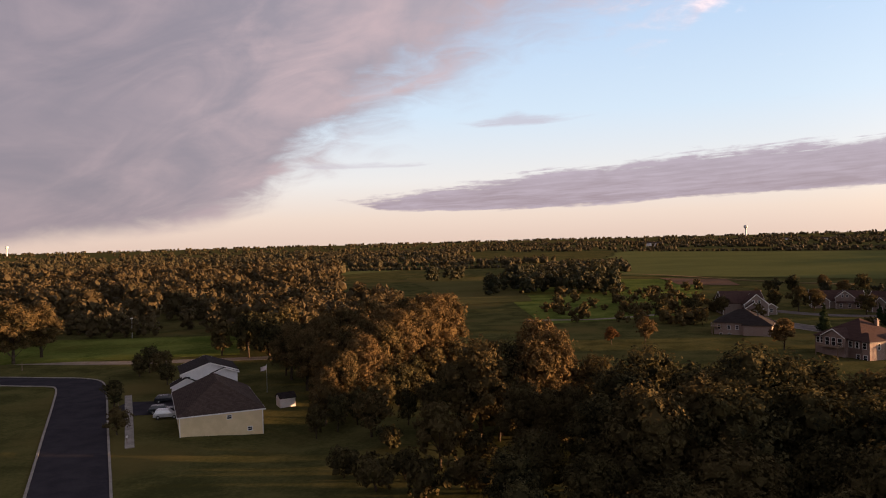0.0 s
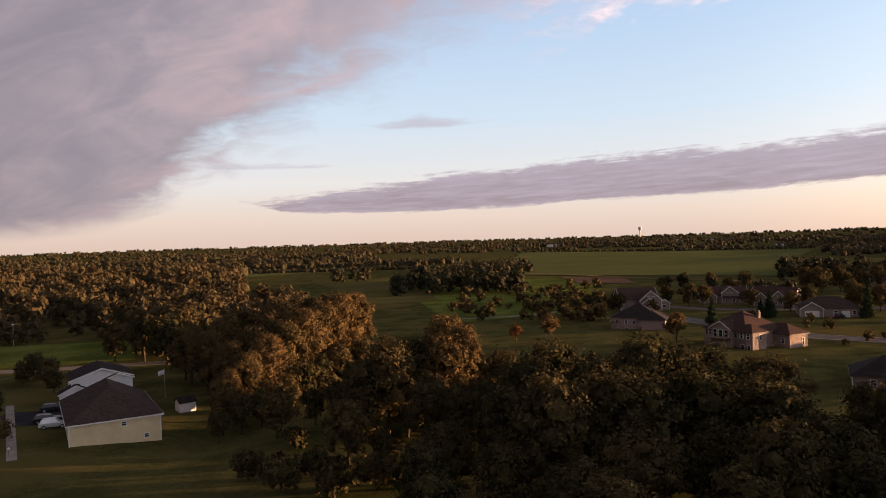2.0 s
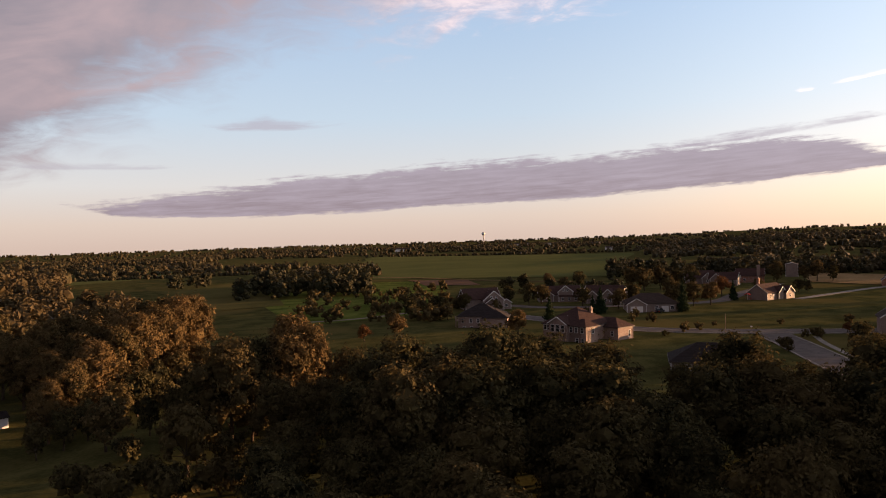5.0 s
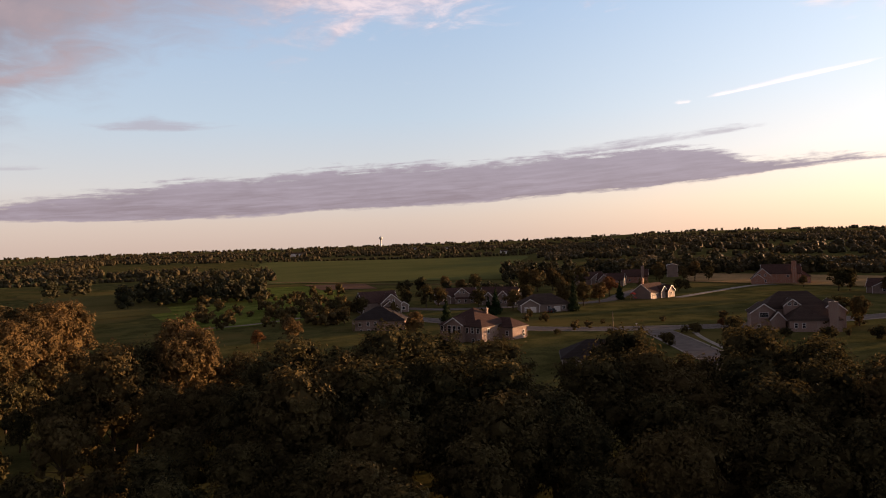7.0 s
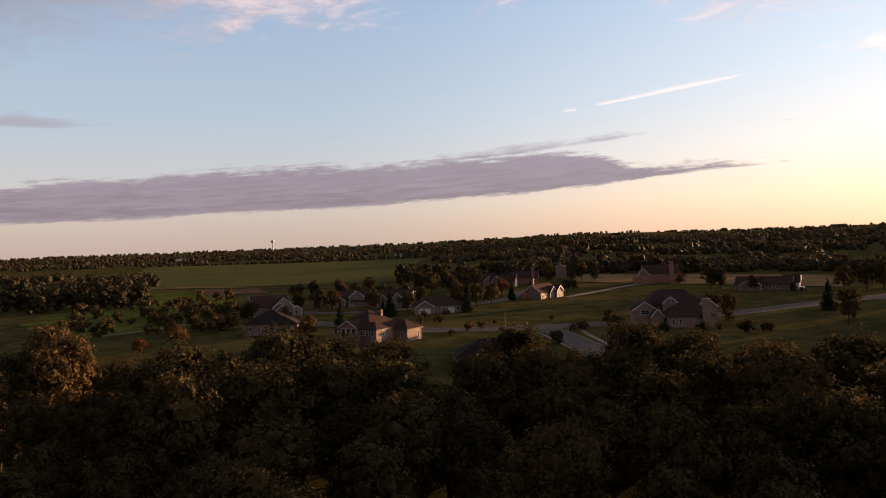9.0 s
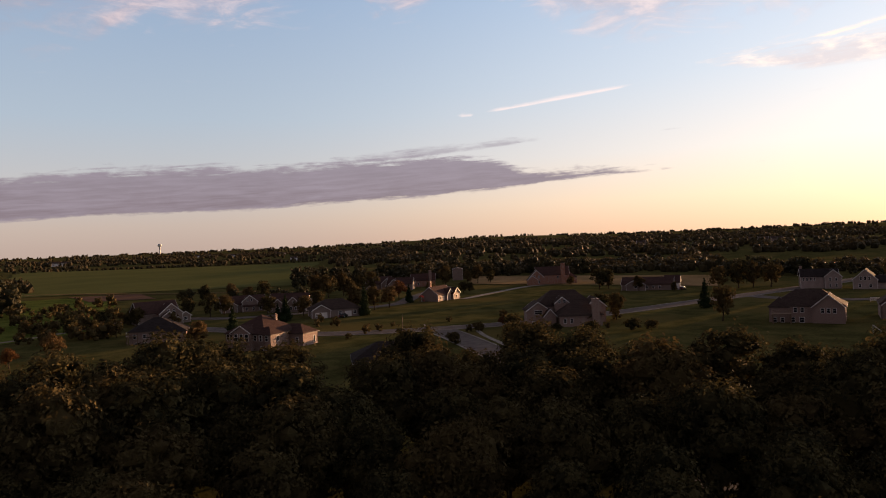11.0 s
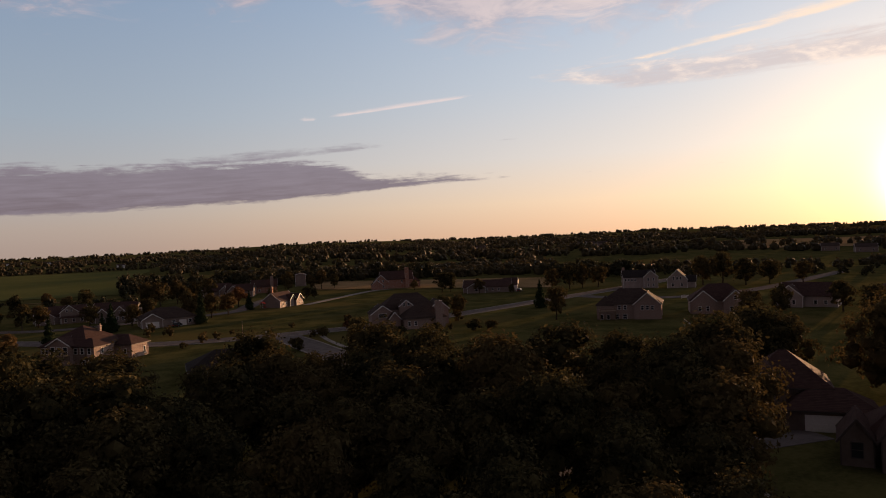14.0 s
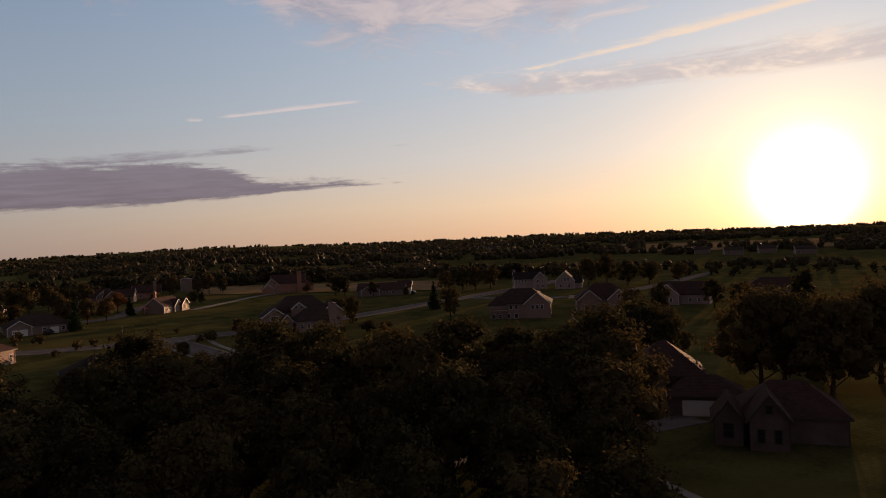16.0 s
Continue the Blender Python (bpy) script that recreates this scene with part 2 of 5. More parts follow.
def siding(name, dark, light, course=0.2):
    """Lapped boards: fine level grooves and some weathering."""
    def build(g):
        at = place_of(g)
        s = g.node("ShaderNodeSeparateXYZ")
        g.plug(at, s.inputs[0])
        lap = g.op("FRACT", g.op("DIVIDE", s.outputs[2], course))
        stain = g.noise(at, 0.5, 5, 0.6)
        c = g.mix(g.step(stain, 0.3, 0.7), dark, light)
        c = g.mix(g.step(lap, 0.90, 0.98, 0.0, 0.35), c, tuple(v * 0.5 for v in dark))
        return principled(g, c, 0.7, 0, lap, 0.012)
    return material(name, build)


def shingled(name, dark, light):
    def build(g):
        at = place_of(g)
        b = g.node("ShaderNodeTexBrick")
        b.inputs["Scale"].default_value = 1.0
        b.inputs["Brick Width"].default_value = 0.6
        b.inputs["Row Height"].default_value = 0.16
        b.inputs["Mortar Size"].default_value = 0.012
        b.inputs["Color1"].default_value = (*dark, 1)
        b.inputs["Color2"].default_value = (*light, 1)
        b.inputs["Mortar"].default_value = (dark[0] * 0.5, dark[1] * 0.5, dark[2] * 0.5, 1)
        s = g.node("ShaderNodeSeparateXYZ")
        g.plug(at, s.inputs[0])
        g.plug(g.join(g.op("ADD", s.outputs[0], s.outputs[1]), s.outputs[2], 0.0), b.inputs["Vector"])
        c = g.mix(g.step(g.noise(at, 0.6, 5), 0.3, 0.75, 0.0, 0.5), b.outputs["Color"], light)
        return principled(g, c, 0.95, 0, g.noise(at, 12.0, 3), 0.02, 0.05)
    return material(name, build)


def bricked(name, one, two, mortar):
    def build(g):
        at = place_of(g)
        b = g.node("ShaderNodeTexBrick")
        for k, v in (("Scale", 1.0), ("Brick Width", 0.22), ("Row Height", 0.075), ("Mortar Size", 0.008)):
            b.inputs[k].default_value = v
        for k, v in (("Color1", one), ("Color2", two), ("Mortar", mortar)):
            b.inputs[k].default_value = (*v, 1)
        s = g.node("ShaderNodeSeparateXYZ")
        g.plug(at, s.inputs[0])
        g.plug(g.join(g.op("ADD", s.outputs[0], s.outputs[1]), s.outputs[2], 0.0), b.inputs["Vector"])
        c = g.mix(g.step(g.noise(at, 0.8, 5), 0.3, 0.7, 0.0, 0.45), b.outputs["Color"], two)
        return principled(g, c, 0.85, 0, b.outputs["Fac"], 0.01)
    return material(name, build)


def plain(name, colour, rough=0.5, metal=0.0, gloss=0.4):
    def build(g):
        at = place_of(g)
        c = g.mix(g.step(g.noise(at, 3.0, 4), 0.25, 0.75, 0.0, 0.35), colour, tuple(v * 0.72 for v in colour))
        return principled(g, c, g.step(g.noise(at, 7.0, 3), 0.2, 0.8, rough * 0.85, min(1.0, rough * 1.15)), metal, None, 0.01, gloss)
    return material(name, build)


LAWN = mottled("mown_grass", (0.046, 0.048, 0.017), (0.104, 0.095, 0.034), 0.10, 14.0, 0.95, 0.05, third=(0.110, 0.090, 0.032))
MEADOW = mottled("rough_meadow", (0.060, 0.084, 0.017), (0.150, 0.168, 0.040), 0.06, 12.0, 0.95, 0.25, third=(0.080, 0.078, 0.020))
CROP = mottled("green_crop", (0.098, 0.108, 0.038), (0.130, 0.132, 0.048), 0.012, 30.0, 0.95, 0.2)
FALLOW = mottled("fallow_field", (0.080, 0.075, 0.026), (0.115, 0.100, 0.038), 0.02, 20.0, 0.95, 0.2)
SOIL = mottled("bare_soil", (0.15, 0.085, 0.055), (0.20, 0.12, 0.08), 0.05, 14.0, 0.95, 0.1)
STRAW = mottled("dry_grass_field", (0.21, 0.145, 0.070), (0.32, 0.215, 0.110), 0.03, 20.0, 0.95, 0.2, third=(0.12, 0.10, 0.045))
FRESH_ASPHALT = mottled("fresh_asphalt", (0.034, 0.031, 0.037), (0.050, 0.046, 0.053), 0.25, 20.0, 0.8, 0.01)
OLD_ASPHALT = mottled("worn_asphalt", (0.12, 0.105, 0.10), (0.175, 0.155, 0.145), 0.3, 16.0, 0.85, 0.01)
CONCRETE = mottled("concrete", (0.22, 0.20, 0.18), (0.33, 0.30, 0.27), 0.5, 12.0, 0.85, 0.01)
GRAVEL = mottled("gravel", (0.18, 0.15, 0.125), (0.27, 0.23, 0.19), 0.4, 14.0, 0.95, 0.04)
BARK = mottled("bark", (0.035, 0.025, 0.018), (0.09, 0.07, 0.05), 1.2, 8.0, 0.95, 0.05)
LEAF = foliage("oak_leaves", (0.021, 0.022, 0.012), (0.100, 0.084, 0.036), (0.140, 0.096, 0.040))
# yellow leaves for lawn trees; on the tall oaks this gold is painted sunlight
LEAF_YELLOW_SUNLIT = foliage("yellow_and_sunlit_leaves", (0.040, 0.035, 0.016), (0.150, 0.104, 0.045), (0.18, 0.112, 0.048))
LEAF_RUST = foliage("russet_leaves", (0.10, 0.050, 0.022), (0.20, 0.095, 0.04), (0.20, 0.11, 0.04))
LEAF_DARK = foliage("spruce_needles", (0.012, 0.024, 0.010), (0.030, 0.048, 0.018), (0.04, 0.05, 0.02), 0.1, 0.1)
LEAF_FAR = foliage("woodland_leaves", (0.020, 0.024, 0.013), (0.066, 0.060, 0.028), (0.122, 0.076, 0.034), 0.2, 0.1, 0.7)
CREAM = siding("cream_siding", (0.60, 0.48, 0.29), (0.70, 0.57, 0.36))
WHITE = siding("white_siding", (0.62, 0.60, 0.60), (0.75, 0.73, 0.73))
BROWN = siding("brown_siding", (0.10, 0.075, 0.062), (0.15, 0.115, 0.095))
PALE = siding("pale_grey_siding", (0.30, 0.245, 0.225), (0.38, 0.315, 0.285))
TAUPE = siding("taupe_siding", (0.19, 0.145, 0.125), (0.26, 0.20, 0.17))
BRICK = bricked("tan_brick", (0.24, 0.165, 0.135), (0.30, 0.205, 0.170), (0.32, 0.27, 0.24))
RED_BRICK = bricked("red_brick", (0.26, 0.10, 0.06), (0.34, 0.15, 0.09), (0.40, 0.36, 0.32))
SHINGLE = shingled("brown_shingles", (0.048, 0.034, 0.030), (0.076, 0.056, 0.048))
SHINGLE_DARK = shingled("dark_shingles", (0.026, 0.021, 0.021), (0.042, 0.035, 0.034))
SHINGLE_RED = shingled("red_brown_shingles", (0.054, 0.032, 0.029), (0.084, 0.051, 0.044))
TRIM = plain("white_trim", (0.74, 0.72, 0.70), 0.5)
DARK_TRIM = plain("dark_trim", (0.06, 0.045, 0.04), 0.6)
DOOR = plain("garage_door_paint", (0.66, 0.63, 0.60), 0.5)
STEEL = plain("galvanised_steel", (0.45, 0.45, 0.44), 0.4, 0.8)
TANK = plain("tank_paint", (0.72, 0.72, 0.70), 0.5)
RUBBER = plain("tyre_rubber", (0.02, 0.02, 0.02), 0.8)
CAR_SILVER = plain("silver_car_paint", (0.60, 0.62, 0.64), 0.25, 0.3, 0.6)
CAR_DARK = plain("dark_car_paint", (0.025, 0.027, 0.032), 0.25, 0.2, 0.6)
RED_PAINT = plain("red_plastic", (0.70, 0.06, 0.03), 0.4)
WOOD = plain("weathered_wood", (0.22, 0.15, 0.10), 0.8)
FLAG = plain("flag_cloth", (0.60, 0.52, 0.52), 0.9)
PANE = material("window_glass", lambda g: principled(g, (0.02, 0.022, 0.026), 0.12, 0.0, None, 0.01, 0.35))

# ---- ground ----
def smooth(a, b, x):
    t = min(1.0, max(0.0, (x - a) / (b - a)))
    return t * t * (3 - 2 * t)


REACH = ((-180, 1.04), (12, 1.04), (20, 1.0), (32, 0.945), (57, 0.925), (70, 0.905), (100, 0.89), (180, 0.89))


def site(x, y):
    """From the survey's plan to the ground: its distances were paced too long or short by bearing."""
    k = float(np.interp(math.degrees(math.atan2(x, y)), *zip(*REACH)))
    return x * k, y * k


def polar(az, d):
    return site(d * math.sin(radians(az)), d * math.cos(radians(az)))


def skyline(az):
    """The height of the land far out, by bearing."""
    return 18 + 10 * math.sin(radians(az * 2.1 + 40)) * 0.5 + 14 * math.exp(-((az - 47) / 9) ** 2) + 10 * math.exp(-((az - 74) / 10) ** 2)


def height(x, y):
    d = math.hypot(x, y)
    az = math.degrees(math.atan2(x, y))
    z = skyline(az) * smooth(500, 4300, d)
    z += 9 * smooth(600, 1500, d) * smooth(36, 48, az) * (1 - smooth(100, 125, az))
    z += 1.6 * smooth(350, 800, d) * math.sin(x * 0.006 + 1) * math.cos(y * 0.005)
    z -= 1.9 * math.exp(-((x + 27) ** 2 + (y - 119) ** 2) / 150)
    return z


def link_mesh(name, verts, faces, mat, parent=None, smooth_faces=False):
    me = bpy.data.meshes.new(name)
    me.from_pydata(verts, [], faces)
    me.materials.append(mat)
    if smooth_faces:
        me.shade_smooth()
    ob = new(name, me)
    ob.parent = parent
    return ob


def part(name, bm, mat, parent, label=""):
    me = bpy.data.meshes.new(name)
    bm.to_mesh(me)
    bm.free()
    me.materials.append(mat)
    ob = new(name, me)
    ob.parent = parent
    return tagged(ob, label)


def build_ground():
    rings = [0, 15, 30, 45] + list(range(55, 200, 5)) + list(range(200, 420, 12)) + [440, 480, 530, 590, 660, 750, 850, 980, 1130, 1300, 1500, 1750, 2050, 2400, 2800, 3200, 3600, 4000, 4300, 4600, 4850]
    n = 180
    verts, faces = [], []
    for d in rings:
        for i in range(n):
            a = 2 * math.pi * i / n
            x, y = max(d, 0.5) * math.sin(a), max(d, 0.5) * math.cos(a)
            verts.append((x, y, height(x, y)))
    for r in range(len(rings) - 1):
        for i in range(n):
            j = (i + 1) % n
            faces.append((r * n + i, (r + 1) * n + i, (r + 1) * n + j, r * n + j))
    faces.append(tuple(range(n)))
    faces = [tuple(reversed(f)) for f in faces]
    ob = link_mesh("ground", verts, faces, LAWN, None, True)
    tagged(ob, "broad green grassland of lawns and meadows", "ground", kind="structure")


def sheet(name, corners, mat, lift, label, category, step=30.0):
    """A field: a quad between four corners, laid over the land."""
    a, b, c, d = [Vector((*p, 0)) for p in corners]
    nu = max(2, int((b - a).length / step))
    nv = max(2, int((d - a).length / step))
    verts, faces = [], []
    for j in range(nv + 1):
        for i in range(nu + 1):
            u, v = i / nu, j / nv
            p = (a * (1 - u) + b * u) * (1 - v) + (d * (1 - u) + c * u) * v
            p.x += 3 * math.sin(p.y * 0.03 + i)
            verts.append((p.x, p.y, height(p.x, p.y) + lift))
    for j in range(nv):
        for i in range(nu):
            k = j * (nu + 1) + i
            faces.append((k, k + 1, k + nu + 2, k + nu + 1))
    ob = link_mesh(name, verts, faces, mat, None, True)
    return tagged(ob, label, category, kind="structure")


def bend(points, n=10, plan=True):
    """A smooth line through points."""
    pts = [Vector((*(site(*p) if plan else p), 0)) for p in points]
    pts = [pts[0] * 2 - pts[1], *pts, pts[-1] * 2 - pts[-2]]
    line = []
    for i in range(1, len(pts) - 2):
        p0, p1, p2, p3 = pts[i - 1:i + 3]
        for k in range(n):
            t = k / n
            line.append(0.5 * (2 * p1 + (p2 - p0) * t + (2 * p0 - 5 * p1 + 4 * p2 - p3) * t * t + (3 * p1 - p0 - 3 * p2 + p3) * t ** 3))
    line.append(pts[-2])
    return line


def ribbon(name, points, a, b, z0, z1, mat, label, category, parent=None, n=10, plan=True):
    """A strip along a line, from a to b metres to its right, z0 to z1 over the land; closed at its sides."""
    line = bend(points, n, plan)
    verts, faces = [], []
    for i, p in enumerate(line):
        q = line[min(i + 1, len(line) - 1)] - line[max(i - 1, 0)]
        r = Vector((q.y, -q.x, 0)).normalized()
        s, e = p + r * a, p + r * b
        h = height(p.x, p.y)
        verts += [(s.x, s.y, h + z0), (s.x, s.y, h + z1), (e.x, e.y, h + z1), (e.x, e.y, h + z0)]
    for i in range(len(line) - 1):
        k = i * 4
        for m in range(3):
            faces.append((k + m, k + m + 1, k + m + 5, k + m + 4))
    faces.append((0, 3, 2, 1))
    k = len(verts) - 4
    faces.append((k, k + 1, k + 2, k + 3))
    ob = link_mesh(name, verts, faces, mat, parent)
    return tagged(ob, label, category, kind="" if parent else "structure")


build_ground()
# fields beyond the houses
sheet("field", [polar(11, 600), polar(33, 560), polar(35, 1250), polar(14, 1350)], CROP, 0.35, "wide smooth green crop field before far woods", "field")
sheet("field", [polar(-9, 680), polar(0, 820), polar(-1, 950), polar(-9, 760)], CROP, 0.35, "narrow green field between belts of trees", "field")
sheet("field", [polar(0.5, 330), polar(7, 345), polar(4.2, 560), polar(-3, 610)], FALLOW, 0.2, "brownish fallow field beside the woods", "field")
sheet("field", [polar(7, 250), polar(19, 290), polar(20, 540), polar(5, 540)], MEADOW, 0.12, "rough bright meadow dotted with shrubs", "meadow")
sheet("field", [polar(18, 470), polar(22.5, 470), polar(22, 540), polar(17, 545)], SOIL, 0.3, "patch of bare reddish soil in the meadow", "soil patch")
sheet("field", [polar(47, 480), polar(66, 415), polar(66, 520), polar(47, 590)], STRAW, 0.3, "dry straw-coloured field behind the houses", "field")
sheet("field", [polar(-33, 225), polar(-17, 206), polar(-16.5, 250), polar(-33, 285)], MEADOW, 0.1, "bright green meadow before the dark woods", "meadow")
# roads
NEW_STREET = [(-34.6, 60), (-48.7, 89.5), (-63.0, 119), (-76.5, 147), (-85.0, 163.5), (-90.5, 168.2), (-98, 169.8), (-112, 172.5), (-150, 178)]
r = ribbon("road", NEW_STREET, -4.8, 4.8, -0.3, 0.06, FRESH_ASPHALT, "fresh black asphalt street with pale kerbs", "road", plan=False)
for k in (-5.16, 4.8):
    ribbon("kerb", NEW_STREET, k, k + 0.36, -0.3, 0.18, CONCRETE, "", "", r, plan=False)
bed = ribbon("pavement", [(-48.5, 107), (-57, 126), (-66, 146)], -0.7, 0.7, -0.2, 0.02, GRAVEL, "narrow pale concrete pavement beside the lawn", "pavement")
walkway = bend([(-48.5, 107), (-57, 126), (-66, 146)], 40)
slab_mesh = None
run = 0.0
for p, q in zip(walkway, walkway[1:]):
    run += (q - p).length
    if run < 1.5:
        continue
    run = 0.0
    if slab_mesh is None:
        bm = bmesh.new()
        bmesh.ops.create_cube(bm, size=1, matrix=Matrix.Diagonal((1.42, 1.46, 0.12, 1)))
        bmesh.ops.bevel(bm, geom=bm.edges, offset=0.02, segments=1, affect="EDGES")
        slab_mesh = bpy.data.meshes.new("slab")
        bm.to_mesh(slab_mesh)
        bm.free()
        slab_mesh.materials.append(CONCRETE)
    slab = new("slab", slab_mesh)
    slab.parent = bed
    slab.matrix_world = pose(p.x, p.y, height(p.x, p.y) + 0.02 + random.uniform(-0.006, 0.006), 0, 0, math.degrees(math.atan2((q - p).y, (q - p).x)) + 90)
ribbon("road", [(-230, 206), (-123, 193), (-87, 188), (-50, 190), (-20, 192)], -2.6, 2.6, -0.3, 0.07, GRAVEL, "pale gravel lane across the grass", "road")
r = ribbon("road", [(112, 262), (120, 247), (127, 229), (135, 205), (150, 187), (172, 172), (200, 158), (244, 147), (300, 140), (345, 133), (430, 122), (560, 110)], -4.2, 4.2, -0.3, 0.07, OLD_ASPHALT, "worn grey asphalt street through the estate", "road")
for s in (-4.7, 4.2):
    ribbon("kerb", [(112, 262), (120, 247), (127, 229), (135, 205), (150, 187), (172, 172), (200, 158), (244, 147), (300, 140), (345, 133), (430, 122), (560, 110)], s, s + 0.5, -0.3, 0.16, CONCRETE, "", "", r)
r = ribbon("road", [(168, 170), (156, 150), (140, 122), (128, 100), (120, 70)], -4.2, 4.2, -0.3, 0.09, OLD_ASPHALT, "worn grey side street running down to the trees", "road")
for s in (-4.7, 4.2):
    ribbon("kerb", [(163, 163), (156, 150), (140, 122), (128, 100), (120, 70)], s, s + 0.5, -0.3, 0.16, CONCRETE, "", "", r)
ribbon("pavement", [(172, 158), (163, 146), (148, 122), (138, 104)], -0.7, 0.7, -0.2, 0.1, CONCRETE, "pale concrete pavement along the side street", "pavement")
ribbon("road", [(135, 292), (150, 276), (185, 268), (225, 262), (260, 285), (330, 330)], -3.8, 3.8, -0.3, 0.07, OLD_ASPHALT, "grey asphalt street before gabled houses", "road")
ribbon("path", [(262, 250), (300, 262), (350, 275), (372, 262)], -2.0, 2.0, -0.2, 0.08, CONCRETE, "pale curved concrete drive across the lawn", "driveway")
ribbon("path", [(30, 262), (60, 262), (100, 290), (140, 330)], -1.6, 1.6, -0.2, 0.15, GRAVEL, "light gravel path beside the shrubs", "path")
ribbon("path", [(102, 611), (165, 577), (211, 475), (250, 433)], -2.5, 2.5, -0.2, 0.5, STRAW, "dry track along the edge of the field", "path")
ribbon("driveway", [(82, 30), (88, 24), (95.5, 17), (103.5, 10)], -2.8, 2.8, -0.3, 0.07, OLD_ASPHALT, "dim grey asphalt drive curving to the garage", "driveway", plan=False)
ribbon("pavement", [(114, 15.5), (112.8, 18.2), (109, 17.6), (102.9, 14.6)], -0.6, 0.6, -0.2, 0.12, CONCRETE, "short curved garden path to the door", "path", plan=False)
ribbon("pavement", [(88, 23), (85, 20.4), (78.7, 13.7), (72.3, 7.4), (63, -2)], -0.6, 0.6, -0.2, 0.1, CONCRETE, "pale concrete footpath across the dark lawn", "pavement", plan=False)
ribbon("driveway", [(77, 21), (73.2, 15.8), (69, 11), (62, 3)], -0.4, 3.6, -0.2, 0.08, CONCRETE, "pale concrete drive beside the footpath", "driveway", plan=False)
ribbon("road", [(330, 135), (322, 112), (326, 90), (345, 70), (400, 52), (520, 30)], -4.0, 4.0, -0.3, 0.08, OLD_ASPHALT, "grey estate street between the far houses", "road")
sheet("field", [polar(62, 1290), polar(78, 1270), polar(78, 1560), polar(62, 1560)], FALLOW, 0.6, "pale fallow strip on the far slope", "field", 60.0)
sheet("field", [polar(79, 1000), polar(100, 980), polar(100, 1250), polar(79, 1280)], STRAW, 0.6, "dry pale field on the far slope", "field", 60.0)
ribbon("driveway", [(8, 141), (15, 142), (25, 146)], -2.2, 2.2, -0.2, 0.06, CONCRETE, "pale concrete drive glimpsed between the trees", "driveway")
ribbon("driveway", [(78, 42), (84, 37), (88, 32)], -2.0, 2.0, -0.2, 0.06, CONCRETE, "pale concrete drive under the trees", "driveway")
ribbon("driveway", [(-63, 133), (-55, 133.5), (-47, 135)], -6.5, 5.5, -0.2, 0.05, FRESH_ASPHALT, "dark asphalt driveway beside the house", "driveway")

# ---- houses ----
def box(bm, x0, x1, y0, y1, z0, z1):
    m = Matrix.LocRotScale(((x0 + x1) / 2, (y0 + y1) / 2, (z0 + z1) / 2), None, (x1 - x0, y1 - y0, z1 - z0))
    return bmesh.ops.create_cube(bm, size=1, matrix=m)["verts"]


def boxed(name, spans, mat, parent, label=""):
    bm = bmesh.new()
    for s in spans:
        box(bm, *s)
    return part(name, bm, mat, parent, label)


def roof_mesh(name, cx, cy, w, d, eave, pitch, kind, mat, parent, over=0.45):
    a, b = w / 2 + over, d / 2 + over
    along_x = kind == "gx" or (kind == "hip" and w >= d)
    half = b if along_x else a
    top = eave + pitch * half - pitch * over
    low = eave - pitch * over
    run = 0.0 if kind != "hip" else min(half, (a if along_x else b) - 0.05)
    if along_x:
        r0, r1 = (-a + run, 0, top), (a - run, 0, top)
    else:
        r0, r1 = (0, -b + run, top), (0, b - run, top)
    v = [(-a, -b, low), (a, -b, low), (a, b, low), (-a, b, low), r0, r1]
    t = 0.22
    v += [(x, y, z - t) for x, y, z in v]
    if along_x:
        up = [(0, 1, 5, 4), (2, 3, 4, 5), (1, 2, 5), (3, 0, 4)]
    else:
        up = [(1, 2, 5, 4), (3, 0, 4, 5), (0, 1, 4), (2, 3, 5)]
    if kind != "hip":
        up = up[:2]
    f = list(up) + [tuple(i + 6 for i in reversed(q)) for q in up]
    ring = {}
    for q in up:
        for i in range(len(q)):
            e = (q[i], q[(i + 1) % len(q)])
            if (e[1], e[0]) in ring:
                del ring[(e[1], e[0])]
            else:
                ring[e] = 1
    for i, j in ring:
        f.append((j, i, i + 6, j + 6))
    ob = link_mesh(name, [(x + cx, y + cy, z) for x, y, z in v], f, mat, parent)
    return ob, top


def wall_mesh(cx, cy, w, d, base, eave, pitch, kind, mat, parent):
    a, b = w / 2, d / 2
    v = [(-a, -b, base), (a, -b, base), (a, b, base), (-a, b, base), (-a, -b, eave), (a, -b, eave), (a, b, eave), (-a, b, eave)]
    f = [(0, 1, 5, 4), (1, 2, 6, 5), (2, 3, 7, 6), (3, 0, 4, 7), (3, 2, 1, 0)]
    if kind == "gx":
        v += [(-a, 0, eave + pitch * b), (a, 0, eave + pitch * b)]
        f[1], f[3] = (1, 2, 6, 9, 5), (3, 0, 4, 8, 7)
    elif kind == "gy":
        v += [(0, -b, eave + pitch * a), (0, b, eave + pitch * a)]
        f[0], f[2] = (0, 1, 5, 8, 4), (2, 3, 7, 9, 6)
    return link_mesh("wall", [(x + cx, y + cy, z) for x, y, z in v], f, mat, parent)


